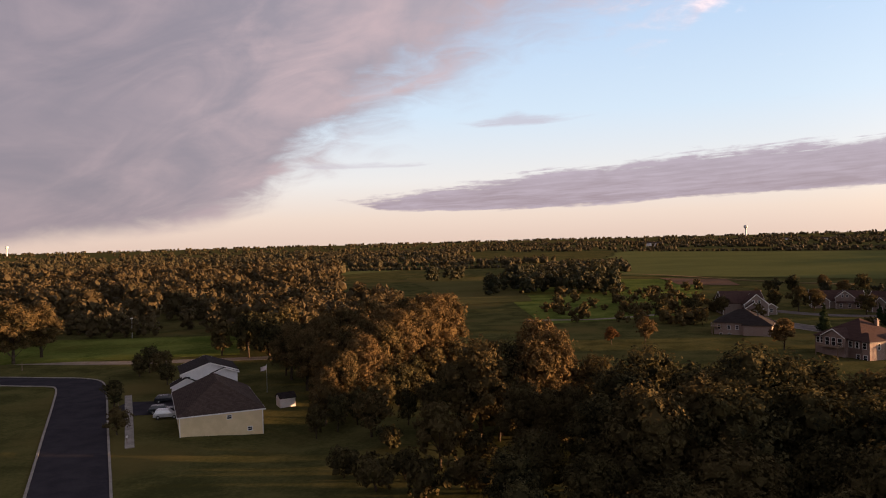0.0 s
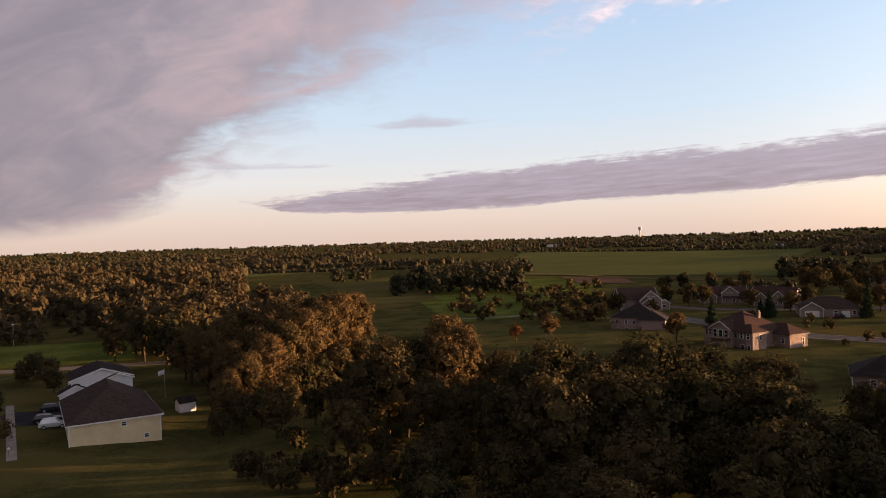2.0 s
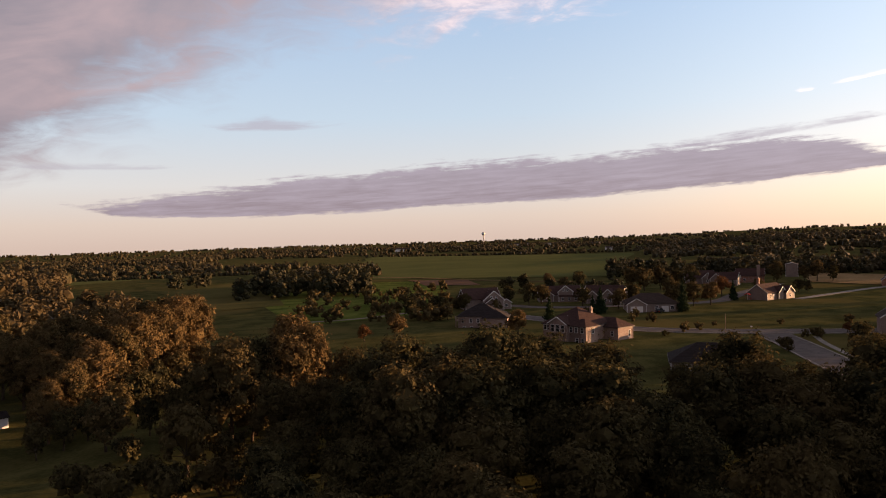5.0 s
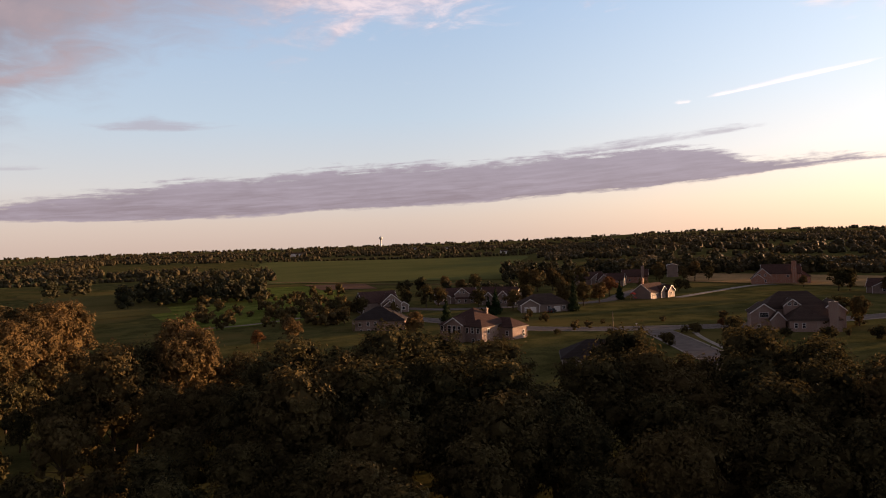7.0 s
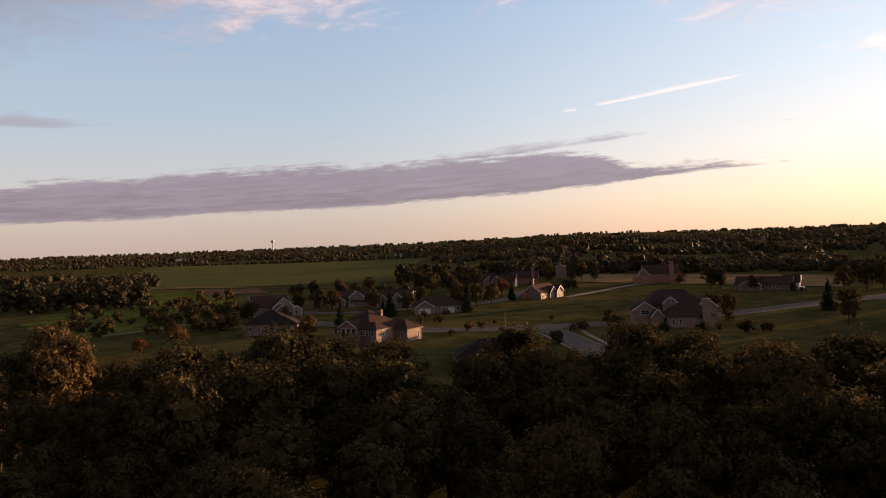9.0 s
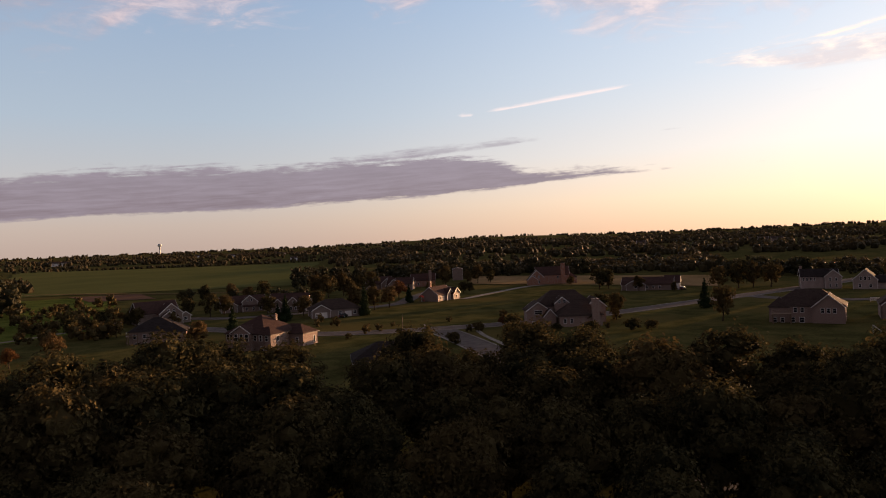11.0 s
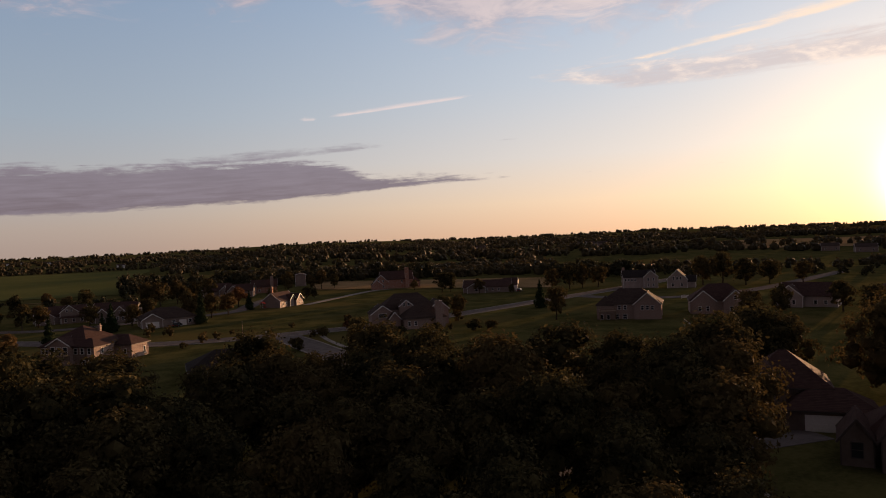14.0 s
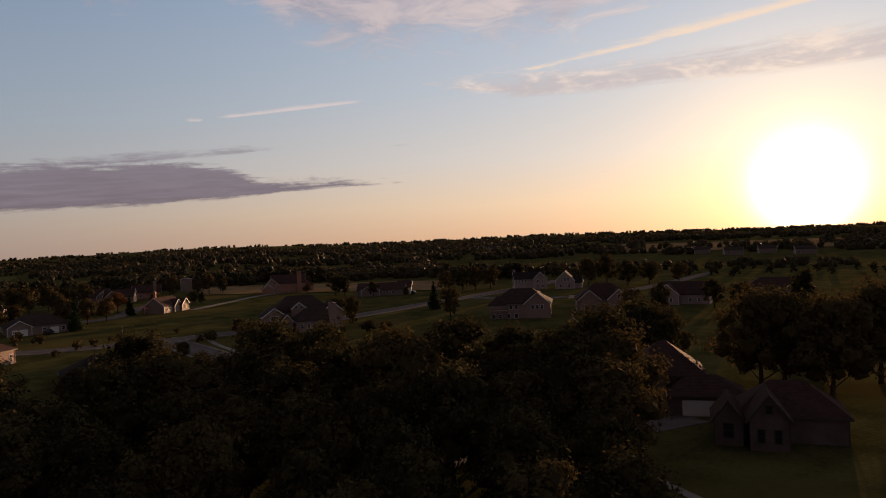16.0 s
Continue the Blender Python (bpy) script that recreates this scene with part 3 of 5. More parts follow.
def on_side(block, side, u, z, w, h, out):
    """Spans of a box on one side of a block: u metres from the side's middle, out metres proud."""
    cx, cy, bw, bd = block[:4]
    if side == "s":
        return (cx + u - w / 2, cx + u + w / 2, cy - bd / 2 - out, cy - bd / 2 + 0.05, z, z + h)
    if side == "n":
        return (cx + u - w / 2, cx + u + w / 2, cy + bd / 2 - 0.05, cy + bd / 2 + out, z, z + h)
    if side == "e":
        return (cx + bw / 2 - 0.05, cx + bw / 2 + out, cy + u - w / 2, cy + u + w / 2, z, z + h)
    return (cx - bw / 2 - out, cx - bw / 2 + 0.05, cy + u - w / 2, cy + u + w / 2, z, z + h)


def add_window(house, block, side, u, z, w, h, frame_mat):
    t = 0.11
    fr = boxed("window", [on_side(block, side, u - (w - t) / 2, z, t, h, 0.09), on_side(block, side, u + (w - t) / 2, z, t, h, 0.09),
                          on_side(block, side, u, z, w - 2 * t, t, 0.085), on_side(block, side, u, z + h - t, w - 2 * t, t, 0.085),
                          on_side(block, side, u, z + h * 0.5, w - 2 * t, 0.06, 0.07)], frame_mat, house, "framed window with dark panes")
    boxed("pane", [on_side(block, side, u, z + t, w - 2 * t, h - 2 * t, 0.035)], PANE, fr)


def add_garage(house, block, side, u, w, h=2.2, z=0.0):
    d = boxed("garage_door", [on_side(block, side, u, z, w, h, 0.06)], DOOR, house, "pale panelled garage door")
    for i in range(4):
        boxed("panel", [on_side(block, side, u, z + 0.08 + i * h / 4, w - 0.2, h / 4 - 0.12, 0.09)], DOOR, d)


def house(label, az, d, twist, blocks, wall, roof, windows=(), garages=(), chimneys=(), trim=TRIM, door=None, wall_low=-1.2, group="", z=None):
    """blocks: cx, cy, w, d, eave, pitch, kind[, base]; the side s faces the place's middle when twist is 0."""
    x, y = polar(az, d)
    ob = new("house")
    ob.matrix_world = pose(x, y, height(x, y) if z is None else z, 0, 0, -az + twist)
    tagged(ob, label, "house", group)
    for k, bl in enumerate(blocks):
        cx, cy, w, dd, eave, pitch, kind = bl[:7]
        base = bl[7] if len(bl) > 7 else wall_low
        mat = bl[8] if len(bl) > 8 else wall
        wall_mesh(cx, cy, w, dd, base, eave, pitch, kind, mat, ob)
        r, top = roof_mesh("roof", cx, cy, w, dd, eave + 0.22, pitch, kind, roof, ob)
        low = eave + 0.22 - pitch * 0.45 - 0.24
        a, b = w / 2 + 0.45, dd / 2 + 0.45
        if kind == "hip":
            boxed("fascia", [(cx - a - 0.04, cx + a + 0.04, cy - b - 0.05, cy - b + 0.02, low, low + 0.2), (cx - a - 0.04, cx + a + 0.04, cy + b - 0.02, cy + b + 0.05, low, low + 0.2),
                             (cx - a - 0.05, cx - a + 0.02, cy - b, cy + b, low, low + 0.2), (cx + a - 0.02, cx + a + 0.05, cy - b, cy + b, low, low + 0.2)], trim if wall is CREAM else DARK_TRIM, r)
        else:
            half = b if kind == "gx" else a
            length = math.hypot(half, pitch * half)
            rise = math.atan(pitch)
            for s in (-1, 1):
                for e in (-1, 1):
                    if kind == "gx":
                        m = Matrix.Translation((cx + e * (a + 0.02), cy + s * half / 2, low + 0.1 + pitch * half / 2)) @ Matrix.Rotation(-s * rise, 4, "X") @ Matrix.Diagonal((0.07, length, 0.26, 1))
                    else:
                        m = Matrix.Translation((cx + s * half / 2, cy + e * (b + 0.02), low + 0.1 + pitch * half / 2)) @ Matrix.Rotation(s * rise, 4, "Y") @ Matrix.Diagonal((length, 0.07, 0.26, 1))
                    bm = bmesh.new()
                    bmesh.ops.create_cube(bm, size=1, matrix=m)
                    part("bargeboard", bm, trim, r, "pale bargeboard")
        for i in (-1, 1):
            for j in (-1, 1):
                px, py = cx + i * (w / 2 + 0.01), cy + j * (dd / 2 + 0.01)
                boxed("corner_board", [(px - 0.07, px + 0.07, py - 0.07, py + 0.07, base + 0.1, eave - 0.05)], trim if mat is not wall or wall not in (BRICK, RED_BRICK) else wall, ob)
    for i, side, u, zz, w, h in windows:
        add_window(ob, blocks[i], side, u, zz, w, h, trim)
    for i, side, u, w in garages:
        add_garage(ob, blocks[i], side, u, w)
    for cx, cy, w, dd, top, mat in chimneys:
        c = boxed("chimney", [(cx - w / 2, cx + w / 2, cy - dd / 2, cy + dd / 2, -0.5, top), (cx - w / 2 - 0.1, cx + w / 2 + 0.1, cy - dd / 2 - 0.1, cy + dd / 2 + 0.1, top, top + 0.2)], mat, ob)
        boxed("flue", [(cx - 0.2, cx + 0.2, cy - 0.2, cy + 0.2, top + 0.2, top + 0.6)], DARK_TRIM, c)
    if door:
        i, side, u = door
        dd = boxed("front_door", [on_side(blocks[i], side, u, 0.1, 1.0, 2.1, 0.05)], DARK_TRIM, ob)
        boxed("door_frame", [on_side(blocks[i], side, u - 0.58, 0.1, 0.12, 2.2, 0.09), on_side(blocks[i], side, u + 0.58, 0.1, 0.12, 2.2, 0.09), on_side(blocks[i], side, u, 2.2, 1.04, 0.12, 0.085)], TRIM, dd)
    return ob


def row(i, side, us, z, w, h):
    return [(i, side, u, z, w, h) for u in us]


STREET = "houses of the estate"
# two homes on the new street
house("cream-sided bungalow with a dark brown hipped roof", -18.6, 132.0, 23.0 - 18.6,
      [(1.0, 0, 13.6, 22.0, 2.9, 0.60, "hip", -2.6)], CREAM, SHINGLE, [(0, "s", 1.2, 1.5, 0.9, 0.8), (0, "s", 4.6, -0.9, 0.9, 0.8), (0, "w", -4, 0.9, 1.4, 1.3), (0, "w", 1, 0.9, 1.4, 1.3)], [(0, "w", 6.5, 4.8)], door=(0, "w", 3.2), group=STREET, z=0.35)
house("white two-storey house with a dark gabled roof", -18.9, 157.5, 4.0,
      [(0.6, 0, 11.0, 11.0, 4.9, 0.34, "gy", -0.6), (-4.2, -5.6, 5.5, 3.4, 2.8, 0.5, "gy", -0.6), (3.6, -5.7, 5.0, 1.0, 4.6, 0.36, "gy", -0.6)], WHITE, SHINGLE_DARK,
      [(0, "w", -2, 3.2, 1.0, 1.4), (0, "w", 2, 3.2, 1.0, 1.4), (0, "s", -4.3, 3.2, 0.8, 1.2)], [], group=STREET)
# the estate beyond the wood
gar = [(0, 1, 14, 14, 4.6, 0.62, "hip", -0.8), (-4.5, -5, 5, 6, 4.6, 0.62, "hip", -0.8), (6.3, -6, 6.6, 10, 3.7, 0.62, "hip", -0.8), (-6.2, 1.5, 3.6, 6.6, 4.9, 0.55, "gx", -0.8)]
house("tan brick house with brown hipped roof and tall windows", 30.6, 219.0, 48.6, gar, BRICK, SHINGLE_RED,
      row(3, "w", (-1.9, 0, 1.9), 2.5, 1.4, 2.1) + row(0, "w", (-5.6, -3.6, 5.0, 6.3), 2.6, 1.1, 1.6) + row(1, "w", (-1.6, 0.6), 2.6, 1.1, 1.6) + row(1, "w", (-1.8, 0.2), -0.2, 1.1, 1.4) + row(2, "w", (-3.0,), 1.0, 1.1, 1.5) + row(1, "s", (0.4,), 2.4, 1.0, 1.6) + row(2, "s", (1.8,), 0.6, 0.9, 1.9), [], [(2.6, -1.8, 0.7, 0.7, 8.6, BRICK)], group=STREET)
house("pale brick bungalow with a dark hipped roof", 22.8, 247.0, -6.0, [(0, 0, 15, 13, 3.9, 0.52, "hip"), (5.0, -1.5, 8, 12, 3.4, 0.52, "hip")], BRICK, SHINGLE_DARK,
      row(0, "s", (-6, -3.2, -0.8), 1.6, 1.0, 1.4) + row(0, "s", (-5.5, -3), -0.6, 1.0, 1.1), group=STREET)
house("brown gabled house with stone front and double garage", 23.0, 306.0, 14.0, [(-1.5, 2, 15, 13, 4.6, 0.62, "gx"), (2.2, -4.5, 8.5, 7, 4.4, 0.85, "gy"), (1.0, -8.2, 6.5, 3, 2.9, 0.7, "gy"), (8.2, -3.0, 4.0, 5, 2.9, 0.7, "gy")], TAUPE, SHINGLE_RED,
      row(1, "s", (-1, 1), 4.6, 0.9, 1.3) + row(3, "s", (0,), 1.0, 1.4, 1.3), [(2, "s", 0, 4.8)], group=STREET)
house("light gabled house with a dark porch", 29.0, 347.0, 6.0, [(0, 2, 19, 11, 3.4, 0.62, "gx"), (2.5, -2.6, 6.5, 4, 4.6, 0.8, "gy"), (-5.5, -2.6, 5, 4, 3.2, 0.7, "gy"), (4, -4.4, 9, 2.6, 2.5, 0.3, "gx")], TAUPE, SHINGLE_RED,
      row(1, "s", (-0.8, 0.8), 4.6, 0.9, 1.2) + row(2, "s", (0,), 0.8, 1.5, 1.4) + row(3, "s", (-3, 0, 3), 0.6, 1.1, 1.5), group=STREET)
house("grey-brown house with steep gables", 32.6, 338.0, -20.0, [(0, 1, 17, 11, 3.8, 0.7, "gx"), (3.5, -3.6, 6, 5, 3.6, 0.95, "gy"), (-3.6, -3.4, 5.5, 4, 3.2, 0.9, "gy")], TAUPE, SHINGLE_RED,
      row(1, "s", (-1, 1), 1.0, 1.0, 1.5) + row(2, "s", (0,), 1.0, 1.4, 1.4) + row(1, "s", (0,), 3.9, 0.9, 1.0), group=STREET)
house("long tan house with two white garage doors", 36.0, 304.0, 8.0, [(0, 0, 19, 12, 3.3, 0.55, "hip"), (-6, -5.0, 7, 4, 3.0, 0.6, "gy")], TAUPE, SHINGLE,
      row(0, "s", (1.5, 7.2), 0.9, 1.4, 1.4), [(1, "s", 0, 4.6), (0, "s", 4.6, 2.6)], group=STREET)
house("small house with white gable end and brown roof", 44.4, 362.0, 60.0, [(-1, 0, 15, 9, 3.2, 0.75, "gx"), (6.0, -3.0, 6, 7, 3.0, 0.8, "gy"), (1.5, -3.8, 5, 3, 3.1, 0.85, "gy")], TAUPE, SHINGLE_RED,
      row(1, "s", (0,), 0.9, 1.2, 1.4) + row(0, "s", (-5, -2.5), 0.9, 1.2, 1.3), [], [(-6.0, 1.0, 1.0, 1.0, 9.0, RED_BRICK)], group=STREET)
house("large tan house with dormers and a broad brick chimney", 54.2, 252.0, 10.0, [(1, 4, 18, 10, 5.8, 0.85, "hip"), (-8.5, -1.5, 7, 8, 4.8, 0.7, "gy"), (-0.6, -1.6, 4.2, 5, 6.8, 0.8, "gy"), (3.8, -7.5, 13, 9, 3.6, 0.8, "hip"), (10.5, 1, 6, 8, 5.2, 0.85, "gy"), (-5.2, -6.5, 3.6, 4, 3.2, 1.15, "gy")], BRICK, SHINGLE,
      row(2, "s", (-0.8, 0.8), 6.6, 1.0, 1.1) + row(1, "s", (0,), 3.4, 2.6, 1.4) + row(1, "s", (-1.5,), 0.4, 1.0, 1.0) + row(3, "s", (-5, -3), 1.0, 1.0, 1.5), [], [(8.2, -12.4, 2.2, 1.2, 8.2, BRICK)], group=STREET)
house("large two-storey brick house with tall chimney", 53.2, 462.0, 4.0, [(2.5, 0, 19, 12, 5.6, 0.75, "gx"), (-7, -3.5, 8, 8, 4.6, 0.95, "gy"), (-9.5, -5.0, 6, 7, 3.0, 0.8, "gy"), (13, 0, 7, 9, 4.0, 0.7, "hip")], RED_BRICK, SHINGLE_RED,
      row(1, "s", (-1.4, 1.4), 4.0, 1.0, 1.6) + row(1, "s", (-1.4, 1.4), 0.8, 1.0, 1.6) + row(0, "s", (3, 6), 3.4, 1.1, 1.5), [], [(8.5, -6.6, 2.4, 1.2, 12.0, RED_BRICK)], group=STREET)
# white siding on the end gable stands in for sunlight on it
house("low brown house with sunlight painted as a white end gable", 60.9, 398.0, 84.0, [(0, 0, 12, 24, 3.0, 0.5, "gy"), (1.0, -11.5, 8, 7, 3.6, 0.75, "gy", -1.2, WHITE), (-6, 5.0, 5, 9, 2.9, 0.55, "gx")], TAUPE, SHINGLE_RED,
      row(1, "s", (0,), 1.0, 1.3, 1.5) + row(0, "w", (-6, -3, 0), 0.9, 1.2, 1.3) + row(2, "w", (0,), 1.0, 1.6, 1.4), group=STREET)
house("tall tan house with walk-out basement and dark roof", 72.0, 262.0, -4.0, [(0, 0, 19, 12, 5.0, 0.68, "hip", -1.2), (5.4, -3, 8, 8, 4.8, 0.85, "gy", -1.2), (-7.6, -3, 5, 7, 4.8, 0.9, "hip", -1.2)], BRICK, SHINGLE,
      row(1, "s", (-1.5, 0, 1.5), 2.9, 1.0, 1.5) + row(0, "s", (-3.2, -1.4), 2.9, 1.1, 1.5) + row(2, "s", (-1, 1), 0.0, 1.1, 1.5) + row(0, "s", (-4, -1.5), 0.0, 1.4, 1.6), group=STREET)
house("pale two-storey house with gable and white trim", 73.0, 402.0, 6.0, [(-2, 1, 15, 10, 5.4, 0.6, "gx"), (3.2, -3.4, 6.5, 5, 5.4, 0.9, "gy")], PALE, SHINGLE_DARK,
      row(1, "s", (-1.2, 1.2), 3.4, 1.0, 1.5) + row(1, "s", (-1.2, 1.2), 0.7, 1.0, 1.5) + row(0, "s", (-6.5, -5, -3.5, -2), 3.4, 0.9, 1.4), [], [(-9.0, 2, 1.2, 1.2, 9.6, BRICK)], group=STREET)
house("pale gabled house with white trim", 75.6, 398.0, -4.0, [(0, 0, 9, 10, 4.2, 0.95, "gy"), (5.5, 1, 5, 8, 3.0, 0.6, "gx")], PALE, SHINGLE_DARK,
      row(0, "s", (-1.6, 0, 1.6), 3.8, 1.0, 1.7) + row(0, "s", (-2, 2), 0.7, 1.2, 1.6), group=STREET)
house("brown brick house with steep gables", 78.4, 276.0, 5.0, [(0, 1, 18, 12, 4.6, 0.75, "hip"), (4.5, -4, 7, 6, 4.4, 0.9, "gy"), (-5, -3.5, 7, 5, 4.4, 0.85, "gy")], BRICK, SHINGLE_RED,
      row(1, "s", (-1.3, 1.3), 1.0, 1.1, 1.6) + row(2, "s", (-1.2, 1.2), 1.0, 1.1, 1.6) + row(1, "s", (0,), 4.6, 1.2, 1.3), group=STREET)
house("brown house with a pale gable wall", 84.6, 300.0, -8.0, [(0, 1, 17, 11, 3.8, 0.7, "gx"), (-5.5, -4.2, 8, 6, 3.8, 0.85, "gy")], PALE, SHINGLE_RED,
      row(1, "s", (-1.4, 1.4), 1.0, 1.1, 1.5) + row(0, "s", (2, 5), 0.9, 1.2, 1.4), group=STREET)
house("wide brown house with a low roof", 91.0, 330.0, 4.0, [(0, 0, 24, 12, 3.4, 0.6, "hip"), (6, -4.5, 8, 5, 3.4, 0.8, "gy")], TAUPE, SHINGLE_RED,
      row(0, "s", (-8, -5, -1.5), 0.9, 1.3, 1.4) + row(1, "s", (0,), 0.9, 1.6, 1.5), group=STREET)
house("brown two-storey house with steep gables and garage", 83.0, 123.8, 3.0, [(-1.0, 2, 11, 10, 5.2, 0.8, "hip", -0.6), (-3.2, -2.5, 4.2, 4, 5.6, 1.15, "gy", -0.6), (-5.0, -4.2, 3.4, 3.4, 3.0, 1.1, "gy", -0.6), (4.0, -3.0, 11, 7, 2.9, 0.6, "hip", -0.6)], BROWN, SHINGLE_RED,
      row(1, "s", (0,), 5.4, 0.9, 1.5) + row(2, "s", (0,), 0.8, 1.0, 1.5) + row(3, "s", (4.2,), 0.9, 1.0, 1.3), [(3, "s", -0.6, 4.9)], trim=DARK_TRIM, group=STREET)
house("brown house with two steep front gables", 88.4, 106.4, 1.8, [(4.5, 2.5, 12, 8, 3.4, 0.8, "hip", -0.6), (-2.6, -1.0, 3.2, 6, 3.2, 1.3, "gy", -0.6), (1.8, -2.5, 4.2, 6, 3.8, 1.25, "gy", -0.6)], BROWN, SHINGLE_RED,
      row(1, "s", (0,), 0.9, 1.3, 1.9) + row(2, "s", (-0.9, 0.9), 0.9, 0.9, 1.7) + row(2, "s", (0,), 4.3, 0.9, 1.1), trim=DARK_TRIM, group=STREET)
house("low dark-roofed house among the trees", 40.0, 172.0, 4.0, [(0, 0, 15, 11, 2.6, 0.55, "hip", -2.0)], TAUPE, SHINGLE_DARK, row(0, "s", (-4, 0, 4), 0.7, 1.2, 1.2), group=STREET)
house("far brown house with a pale gable", 39.6, 470.0, 8.0, [(0, 0, 16, 11, 3.6, 0.7, "gx"), (4, -4, 6, 5, 3.6, 0.9, "gy")], TAUPE, SHINGLE_RED, row(1, "s", (0,), 1.0, 1.4, 1.4), group=STREET)
house("far brown house with a pale gable", 41.4, 455.0, -10.0, [(0, 0, 15, 10, 3.6, 0.7, "gx"), (-3, -4, 6, 5, 3.8, 0.95, "gy")], TAUPE, SHINGLE_RED, row(1, "s", (0,), 1.0, 1.4, 1.4), group=STREET)
house("far brick house with a tall chimney", 43.2, 482.0, 0.0, [(0, 0, 15, 10, 4.0, 0.75, "gx")], RED_BRICK, SHINGLE_RED, row(0, "s", (-3, 3), 1.0, 1.3, 1.4), [], [(4.5, -5.4, 1.8, 1.2, 10.0, BRICK)], group=STREET)
house("plain tall pale outbuilding beside trees", 46.0, 540.0, 0.0, [(0, 0, 7, 7, 8.0, 0.25, "gy")], TAUPE, SHINGLE, group=STREET)


def deck(az, d, turn, w, dd, z, label):
    """A raised timber deck on posts with a railing."""
    x, y = polar(az, d)
    ob = new("deck")
    ob.matrix_world = pose(x, y, height(x, y), 0, 0, turn)
    tagged(ob, label, "deck")
    boxed("platform", [(-w / 2, w / 2, -dd / 2, dd / 2, z - 0.18, z)], WOOD, ob)
    for i in (-1, 1):
        for j in (-1, 1):
            boxed("post", [(i * (w / 2 - 0.15) - 0.09, i * (w / 2 - 0.15) + 0.09, j * (dd / 2 - 0.15) - 0.09, j * (dd / 2 - 0.15) + 0.09, -0.6, z + 1.0)], WOOD, ob)
    for zz in (z + 0.5, z + 0.95):
        boxed("rail", [(-w / 2, w / 2, -dd / 2 - 0.03, -dd / 2 + 0.05, zz, zz + 0.09)], WOOD, ob)
        boxed("rail", [(-w / 2 - 0.03, -w / 2 + 0.05, -dd / 2, dd / 2, zz, zz + 0.09)], WOOD, ob)


deck(28.6, 211.5, 108, 7.0, 3.0, 2.6, "dark timber deck at the back of the brick house")
deck(21.0, 240, -14, 3.0, 4.0, 2.6, "raised timber deck beside the pale bungalow")
deck(70.2, 252, -66, 5.0, 3.0, 3.0, "dark timber deck behind the tall tan house")

FAR_GROUP = "far pale buildings"
for az, d, w, tall in ((16.5, 1750, 46, 7), (25.8, 2300, 14, 5), (26.6, 2350, 18, 5), (28.3, 2300, 16, 5), (29.0, 2320, 22, 5), (29.7, 2280, 14, 5), (31.9, 2100, 30, 6), (33.0, 1500, 12, 5), (60.5, 1350, 14, 5), (68.0, 1300, 16, 5), (69.2, 1320, 14, 5), (70.1, 1290, 16, 5), (86.0, 900, 16, 5), (88.2, 860, 18, 5), (90.5, 880, 16, 5), (93.0, 840, 18, 5)):
    house("far pale gabled building among trees", az, d, 8.0, [(0, 0, w, 12, tall, 0.45, "gx")], TAUPE if az > 55 else WHITE, SHINGLE, row(0, "s", (-w * 0.3, w * 0.3), 1.2, 1.4, 1.6), group=FAR_GROUP)

# ---- trees ----
def lobes_of(rng, wide, tall, count, base):
    """The rounded masses of a crown: centre and radii."""
    out = []
    for i in range(count):
        a = i * 2.4 + rng.uniform(-0.5, 0.5)
        t = (i + 0.5) / count
        z = base + (tall - base) * (0.14 + 0.74 * t)
        reach = wide * 0.5 * (0.72 * math.sin(math.pi * (0.18 + 0.74 * t)) ** 0.8) * rng.uniform(0.55, 1.1)
        s = wide * rng.uniform(0.09, 0.20) * (13 / count) ** 0.25
        out.append((reach * math.cos(a), reach * math.sin(a), min(z, tall - s * 0.8), s, s * rng.uniform(0.72, 0.95)))
    out.append((0, 0, base + (tall - base) * 0.55, wide * 0.27, (tall - base) * 0.34))
    return out


ICO = bmesh.new()
bmesh.ops.create_icosphere(ICO, subdivisions=1, radius=1)
ICO_V = np.array([v.co[:] for v in ICO.verts])
ICO_F = np.array([[v.index for v in f.verts] for f in ICO.faces])
ICO.free()


